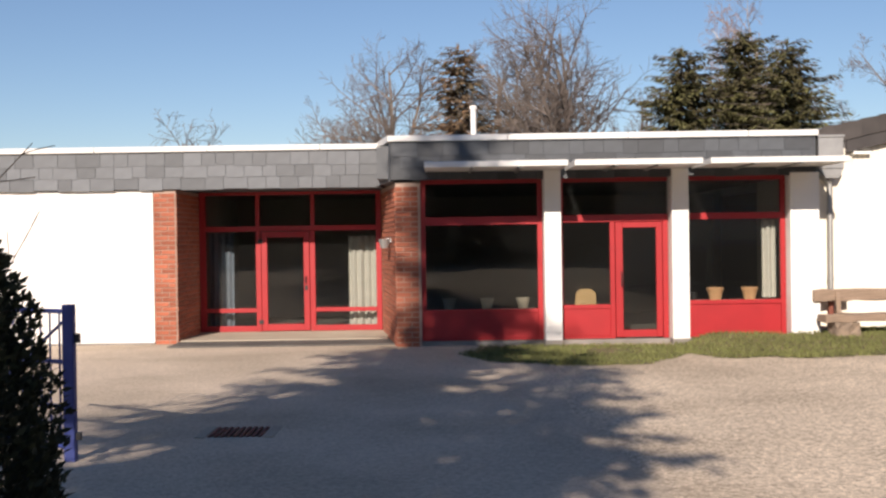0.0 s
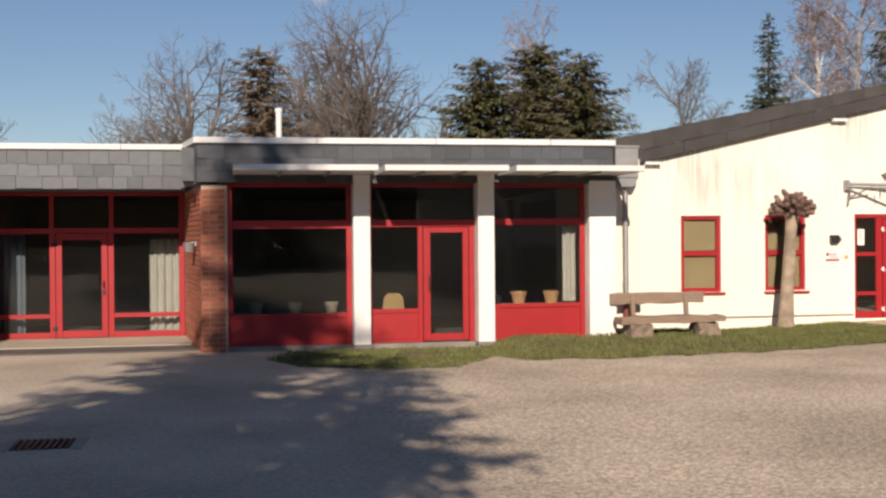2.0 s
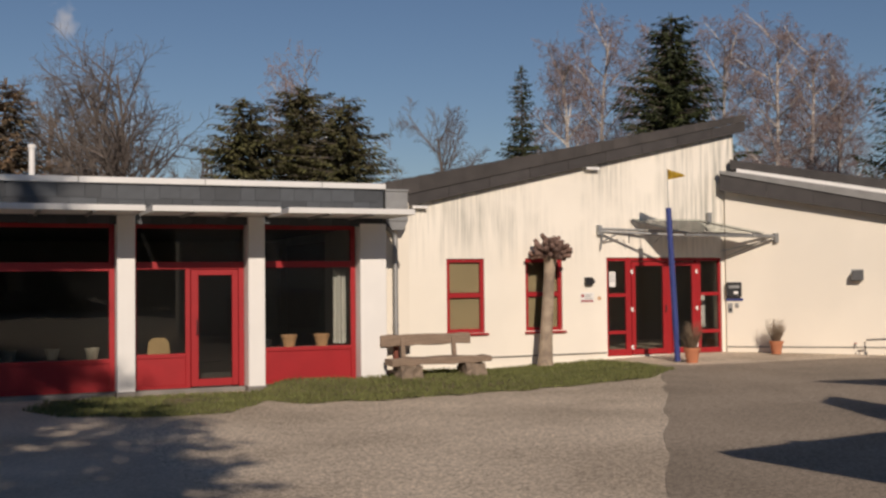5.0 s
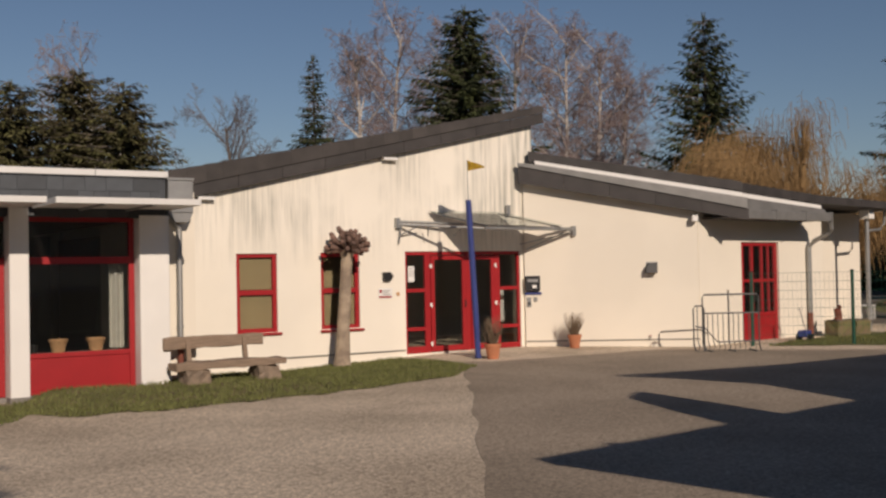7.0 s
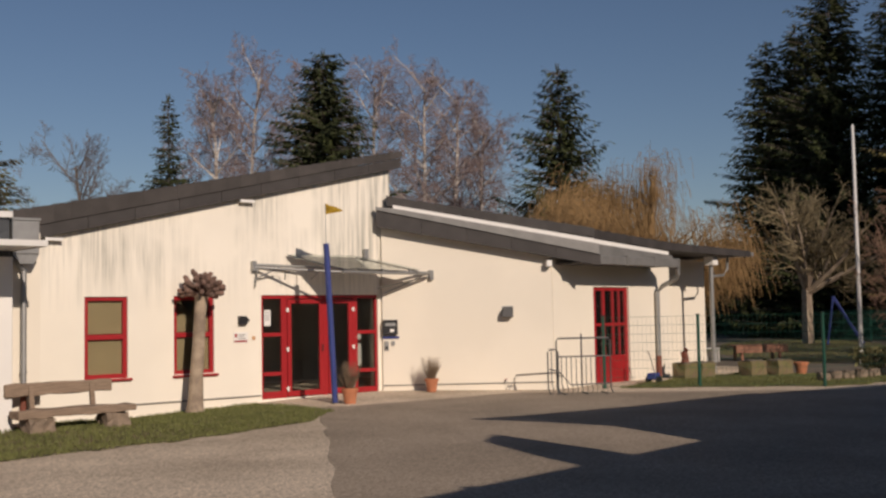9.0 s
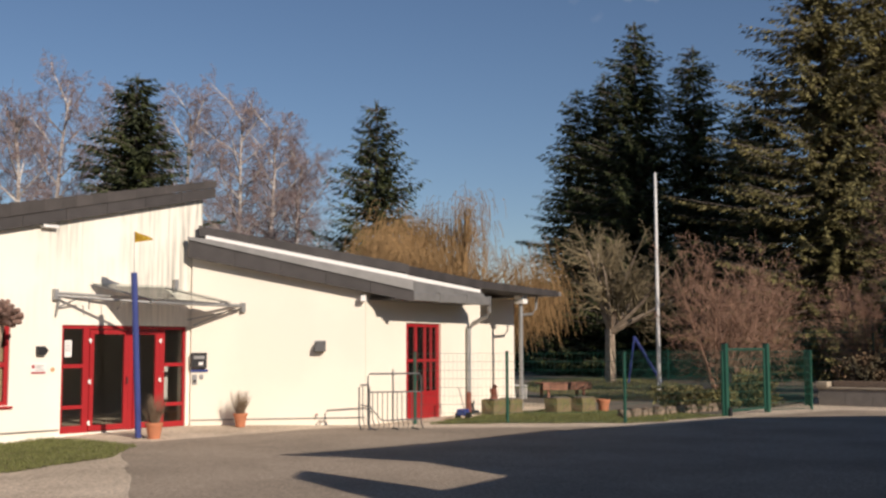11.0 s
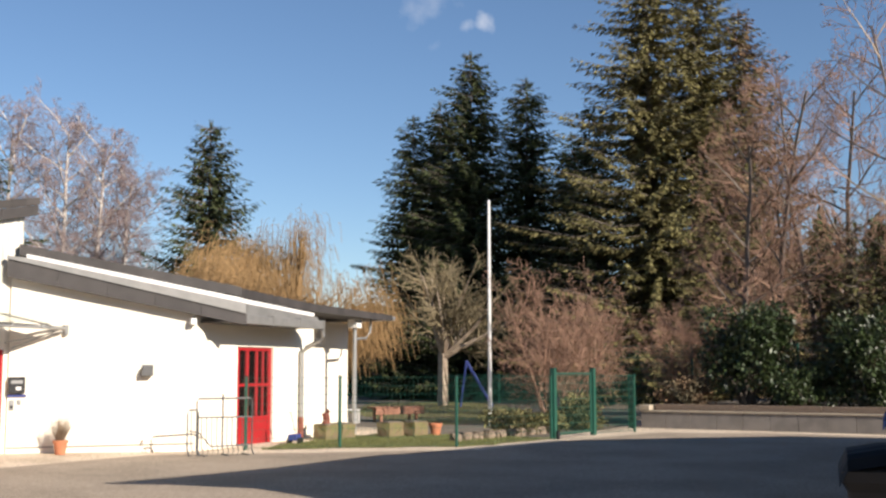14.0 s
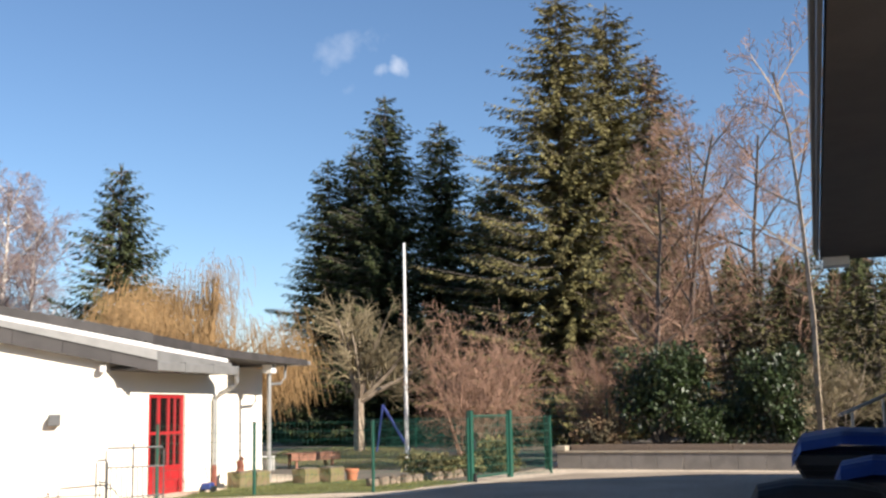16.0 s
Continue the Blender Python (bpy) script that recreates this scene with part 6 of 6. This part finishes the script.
bare_tree("low bare tree behind the gable roof", far(23.0, 44), top(0.150, 44), 3.2, 10, M_TWIG_GREY, M_BARK, trunk_r=0.16, counts=(13, 7, 6, 4), fine=0.0085)
conifer("slender dark spruce against the sky", far(27.1, 50), top(0.197, 50), 1.9, 11, M_NEEDLE, 0.05, 1.2, 0.4, 0.3, name="spruce", power=0.8)

# behind the gabled building
for k, (az, r, tn, sp) in enumerate(((29.6, 54, 0.215, 3.0), (31.3, 56, 0.238, 3.4), (33.0, 55, 0.225, 3.0), (37.3, 55, 0.232, 3.0), (39.4, 54, 0.236, 3.4), (41.3, 56, 0.218, 3.2), (42.9, 57, 0.185, 2.8))):
    bare_tree("tall bare birch with hanging reddish twigs", far(az, r), top(tn, r), sp * 1.05, 40 + k, M_TWIG_BIRCH, M_BIRCHBARK, trunk_r=0.19, clear=0.25, counts=(20, 9, 8, 5), fine=0.008, droop=0.28, name="birch_tree")
conifer("broad dark spruce above the roof", far(34.9, 46), top(0.240, 46), 4.3, 13, M_NEEDLE, 0.05, 1.2, 0.46, 0.25, name="spruce", power=0.62)
conifer("dark spruce with upswept side branches", far(47.0, 48), top(0.223, 48), 3.9, 14, M_NEEDLE, 0.05, 1.05, 0.48, 0.45, 0.25, name="spruce", power=0.75)


def willow(label, at, height, radius, seed):
    """A dome of rising limbs with fine twigs that arch over and hang."""
    rng = np.random.default_rng(seed)
    ob = thing("willow_tree", label, "tree", at=at)
    tp, tq, ra, rb = [(0, 0, -0.2)], [(0, 0, height * 0.3)], [0.4], [0.3]
    seg = ([], [], [], [])
    for i in range(120):
        a, el = i * 2.4, math.asin(min(0.98, 0.12 + 0.86 * ((i * 0.618) % 1.0)))
        end = np.array([math.cos(a) * math.cos(el) * radius, math.sin(a) * math.cos(el) * radius, height * 0.36 + math.sin(el) * height * 0.60]) * rng.uniform(0.85, 1.03)
        p = np.array([0, 0, height * 0.28])
        for j in range(4):
            u = (j + 1) / 4
            q = np.array([end[0] * u, end[1] * u, height * 0.28 + (end[2] - height * 0.28) * u ** 0.75]) + rng.normal(0, 0.1, 3)
            tp.append(p), tq.append(q), ra.append(0.10 - 0.022 * j), rb.append(0.078 - 0.022 * j)
            p = q
            if j < 1:
                continue
            for _ in range(19):
                s = p + rng.normal(0, 0.42, 3)
                d = unit(np.array([s[0], s[1], 0.0]) + rng.normal(0, 0.8, 3)) * rng.uniform(0.3, 1.0)
                v = np.array([d[0] * 0.6, d[1] * 0.6, rng.uniform(0.1, 0.5)])
                hang = rng.uniform(0.5, 1.5)
                for u in range(5):
                    e = s + v * hang / 5
                    for st, val in zip(seg, (s, e, 0.0075, 0.006)):
                        st.append(val)
                    v = v + np.array([0, 0, -0.38])
                    v[:2] *= 0.82
                    s = e
    attach("trunk", bars_mesh("trunk", tp, tq, ra, rb, M_TWIG_GOLD), ob)
    attach("crown", bars_mesh("crown", *seg, M_TWIG_GOLD), ob, "hanging golden twigs")
    return ob


willow("golden weeping willow behind the wing", far(51.2, 41), top(0.146, 41), 3.6, 15)
willow("smaller golden willow with hanging twigs", far(48.9, 43), top(0.122, 43), 2.2, 16)

# the tall spruces east of the playground
for k, (az, r, tn, rad) in enumerate(((57.4, 72, 0.232, 4.8), (60.4, 70, 0.292, 6.6), (63.3, 71, 0.267, 5.8), (65.6, 73, 0.215, 4.8), (58.8, 74, 0.245, 5.2))):
    conifer("tall dark spruce at the playground's edge", far(az, r), top(tn, r), rad, 60 + k, M_NEEDLE, 0.03, 0.9, 0.62, 0.28, 0.16, name="spruce", power=0.66)
for k, (az, r, tn, rad, mt) in enumerate(((69.6, 62, 0.385, 7.4, M_NEEDLE_OLIVE), (72.2, 64, 0.372, 6.8, M_NEEDLE_OLIVE), (74.2, 66, 0.32, 5.2, M_NEEDLE_BROWN), (66.8, 64, 0.24, 4.4, M_NEEDLE))):
    conifer("very tall spruce with brownish inner branches", far(az, r), top(tn, r), rad, 70 + k, mt, 0.03, 0.8, 0.62, 0.42, 0.16, name="spruce", power=0.6)
for k, (az, r, tn, sp) in enumerate(((75.4, 42, 0.275, 3.4), (77.6, 46, 0.28, 4.0), (79.2, 44, 0.27, 3.6), (73.8, 41, 0.22, 2.8))):
    bare_tree("leafless reddish-brown tree in the thicket", far(az, r), top(tn, r), sp, 80 + k, M_TWIG_RED, M_BARK, trunk_r=0.17, clear=0.15, counts=(15, 8, 6, 4), fine=0.0085)
bare_tree("slim bare tree with a pale sunlit trunk", far(81.7, 37), top(0.36, 37), 3.7, 90, M_TWIG_RED, M_PALEBARK, trunk_r=0.13, clear=0.35, counts=(13, 6, 5, 3), fine=0.011, lean=(-0.02, 0.06))
bare_tree("round-headed fruit tree on the playground", far(58.9, 58), top(0.098, 58), 4.3, 91, M_TWIG_OLIVE, M_PALEBARK, trunk_r=0.30, clear=0.36, counts=(0, 8, 6, 3), fine=0.015, rise=0.07, name="fruit_tree", fork=13)
bare_tree("reddish bare hazel bush behind the gate", (33.0, 15.6, 0), 5.6, 1.5, 92, M_TWIG_RED, M_TWIG_RED, stems=12, trunk_r=0.035, clear=0.2, counts=(9, 6, 4), fine=0.008, name="hazel_bush", category="bush")
bare_tree("dense bare shrub beside the hazel", (35.5, 16.0, 0.0), 4.6, 1.3, 93, M_TWIG_RED, M_TWIG_RED, stems=10, trunk_r=0.03, clear=0.2, counts=(9, 6, 4), fine=0.008, name="bare_bush", category="bush")
bare_tree("tangled bare shrub on the raised bed", (37.8, 12.9, 0.6), 3.6, 1.2, 94, M_TWIG_RED, M_TWIG_RED, stems=10, trunk_r=0.03, clear=0.15, counts=(9, 6, 4), fine=0.008, name="bare_bush", category="bush")
bare_tree("tangled bare shrub by the house", (38.0, 5.2, 0.6), 3.4, 1.3, 95, M_TWIG_OLIVE, M_PALEBARK, stems=10, trunk_r=0.035, clear=0.15, counts=(9, 6, 4), fine=0.009, name="bare_bush", category="bush")


def leafy(label, at, size, count, seed, material, leaf, name="evergreen_bush", shape=1.0):
    """An evergreen bush: leaves on lumps inside an uneven hull, with dark stems."""
    rng = np.random.default_rng(seed)
    ob = thing(name, label, "bush", at=at)
    lumps = [(rng.uniform(-0.75, 0.75, 3) * np.array(size) * np.array([1, 1, 0.5]) + np.array([0, 0, size[2] * 0.5]), rng.uniform(0.3, 0.5)) for _ in range(26)]
    base, tip, width = [], [], []
    per = count // len(lumps)
    for c, s in lumps:
        d = rng.normal(0, 1, (per, 3))
        d /= np.linalg.norm(d, axis=1, keepdims=True)
        p = c + d * s * np.array([size[0], size[1], size[2] * 0.5]) * rng.uniform(0.6, 1.08, (per, 1))
        p[:, 2] = np.maximum(p[:, 2], 0.03)
        o = d + rng.normal(0, 0.7, (per, 3))
        o /= np.linalg.norm(o, axis=1, keepdims=True)
        w = np.cross(o, rng.normal(0, 1, (per, 3)))
        w /= np.linalg.norm(w, axis=1, keepdims=True)
        ln = leaf * rng.uniform(0.6, 1.3, (per, 1))
        base.append(p), tip.append(p + o * ln), width.append(w * ln * 0.28 * shape)
    stems0 = [(rng.uniform(-0.2, 0.2), rng.uniform(-0.2, 0.2), -0.1) for _ in lumps]
    attach("stem", bars_mesh("stem", stems0, [c for c, s in lumps], [0.03] * len(lumps), [0.012] * len(lumps), M_BARK), ob)
    attach("leaves", blades_mesh("leaves", np.concatenate(base), np.concatenate(tip), np.concatenate(width), material), ob)
    return ob


leafy("glossy evergreen laurel bush on the raised bed", (36.3, 10.45, 0.6), (1.15, 1.35, 3.2), 9000, 21, M_LEAF, 0.17, "laurel_bush")
leafy("dark glossy laurel bush beside another", (36.6, 6.8, 0.6), (1.0, 0.95, 3.0), 7000, 22, M_LEAF, 0.15, "laurel_bush")
leafy("low dark evergreen shrub on the raised bed", (36.2, 8.6, 0.6), (1.2, 1.0, 1.4), 5000, 23, M_LEAF, 0.13, "laurel_bush")
leafy("low brownish shrub behind the retaining wall", (35.6, 12.2, 0.6), (0.9, 0.9, 1.0), 3000, 24, M_NEEDLE_BROWN, 0.12, "low_shrub")
leafy("low ivy-green shrub at the fence", (32.2, 14.6, 0), (1.1, 0.9, 1.0), 3500, 25, M_NEEDLE_OLIVE, 0.13, "low_shrub")
leafy("low mixed shrub along the fence", (29.0, 14.8, 0), (1.8, 0.7, 0.7), 3500, 26, M_NEEDLE_OLIVE, 0.11, "low_shrub")


def dark_hedge():
    """A far belt of evergreens that closes the view to the east."""
    rng = np.random.default_rng(31)
    n = 45000
    az = rng.uniform(52, 93, n)
    r = rng.uniform(80, 88, n)
    hmax = 5.0 + 5.5 * np.clip((az - 64) / 10, 0, 1) + 1.3 * np.sin(az * 2.2) + 1.0 * np.sin(az * 5.1 + 1)
    z = rng.uniform(0, 1, n) ** 0.9 * hmax
    p = np.stack([r * np.sin(np.radians(az)), r * np.cos(np.radians(az)), z], 1)
    d = rng.normal(0, 1, (n, 3)) + np.array([0, 0, 0.6])
    d /= np.linalg.norm(d, axis=1, keepdims=True)
    w = np.cross(d, rng.normal(0, 1, (n, 3)))
    w /= np.linalg.norm(w, axis=1, keepdims=True)
    me = blades_mesh("hedge_belt", p, p + d * 0.85, w * 0.22, M_NEEDLE)
    tagged(new("hedge_belt", me), "far belt of dark evergreens beyond the playground", "hedge", "", "stuff")


dark_hedge()

# the hedge plant beside the gate, and the trees behind the camera that shade the yard
def thuja(label, at, height, radius, count, seed):
    rng = np.random.default_rng(seed)
    ob = thing("thuja_bush", label, "bush", at=at)
    t = rng.uniform(0, 1, count)
    a = rng.uniform(0, 6.283, count)
    rr = radius * np.clip(1.12 - t ** 2.2, 0.05, 1) * (1 + 0.10 * np.sin(a * 5 + t * 9) + 0.06 * np.sin(a * 11 - t * 23)) * rng.uniform(0.72, 1.0, count)
    p = np.stack([rr * np.cos(a), rr * np.sin(a), t * height], 1)
    d = np.stack([np.cos(a) * 0.7, np.sin(a) * 0.7, np.full(count, 0.7)], 1) + rng.normal(0, 0.45, (count, 3))
    d /= np.linalg.norm(d, axis=1, keepdims=True)
    w = np.cross(d, rng.normal(0, 1, (count, 3)))
    w /= np.linalg.norm(w, axis=1, keepdims=True)
    ln = rng.uniform(0.025, 0.065, (count, 1))
    attach("foliage", blades_mesh("foliage", p, p + d * ln, w * ln * 0.22, M_THUJA), ob)
    attach("stem", bars_mesh("stem", [(0, 0, -0.1)], [(0, 0, height * 0.9)], [0.05], [0.01], M_BARK), ob)
    return ob


thuja("dark clipped thuja beside the blue gate", (-2.11, 3.05, 0), 2.35, 0.62, 42000, 33)
bare_tree("thin bare shoot growing out of the hedge", (-1.72, 3.15, 0.9), 1.5, 0.35, 34, M_TWIG, M_TWIG, trunk_r=0.012, clear=0.5, counts=(5, 2), fine=0.003, name="bare_shoot", category="shoot", lean=(-0.1, 0))
# Unseen spruces, sized and placed to cast the tree shade on the yard.
conifer("tall spruce behind the camera shading the yard", (-4.15, -4.2, 0), 15.3, 3.2, 35, M_NEEDLE, 0.08, 1.0, 0.6, 0.3, name="spruce", power=0.62)
conifer("smaller spruce behind the camera shading the yard", (-2.2, -5.0, 0), 10.6, 2.2, 36, M_NEEDLE, 0.1, 0.9, 0.55, 0.25, name="spruce", power=0.45)
# Third spruce, also unseen, is added to fill a lit gap in that shade.
conifer("unseen young spruce added to fill the yard's shade", (-3.3, -1.6, 0), 7.4, 2.1, 38, M_NEEDLE, 0.05, 0.9, 0.55, 0.25, name="spruce", power=0.6)

for k in range(10):
    x, y, _ = far(77.6 + 0.86 * k, 43 + 1.2 * math.sin(k * 2.3))
    conifer("slim dark evergreen in a row beyond the bins", (x, y, 0), 7.1 + 0.35 * math.sin(k * 1.7), 0.95, 110 + k, M_NEEDLE_MIX, 0.02, 0.9, 0.45, 0.2, 0.2, name="slim_conifer", power=0.5)


def screen_belt():
    """Unseen evergreens added all round behind the camera, so the windows mirror something dark."""
    rng = np.random.default_rng(37)
    n = 26000
    az = rng.uniform(100, 330, n)
    r = rng.uniform(38, 46, n)
    z = rng.uniform(0, 1, n) * (7.0 + 1.5 * np.sin(az * 0.31) + 1.0 * np.sin(az * 0.83))
    p = np.stack([r * np.sin(np.radians(az)), r * np.cos(np.radians(az)), z], 1)
    d = rng.normal(0, 1, (n, 3)) + np.array([0, 0, 0.5])
    d /= np.linalg.norm(d, axis=1, keepdims=True)
    w = np.cross(d, rng.normal(0, 1, (n, 3)))
    w /= np.linalg.norm(w, axis=1, keepdims=True)
    me = blades_mesh("garden_belt", p, p + d * 1.3, w * 0.4, M_NEEDLE)
    tagged(new("garden_belt", me), "unseen belt of evergreens added to darken the window reflections", "hedge", "", "stuff")


screen_belt()
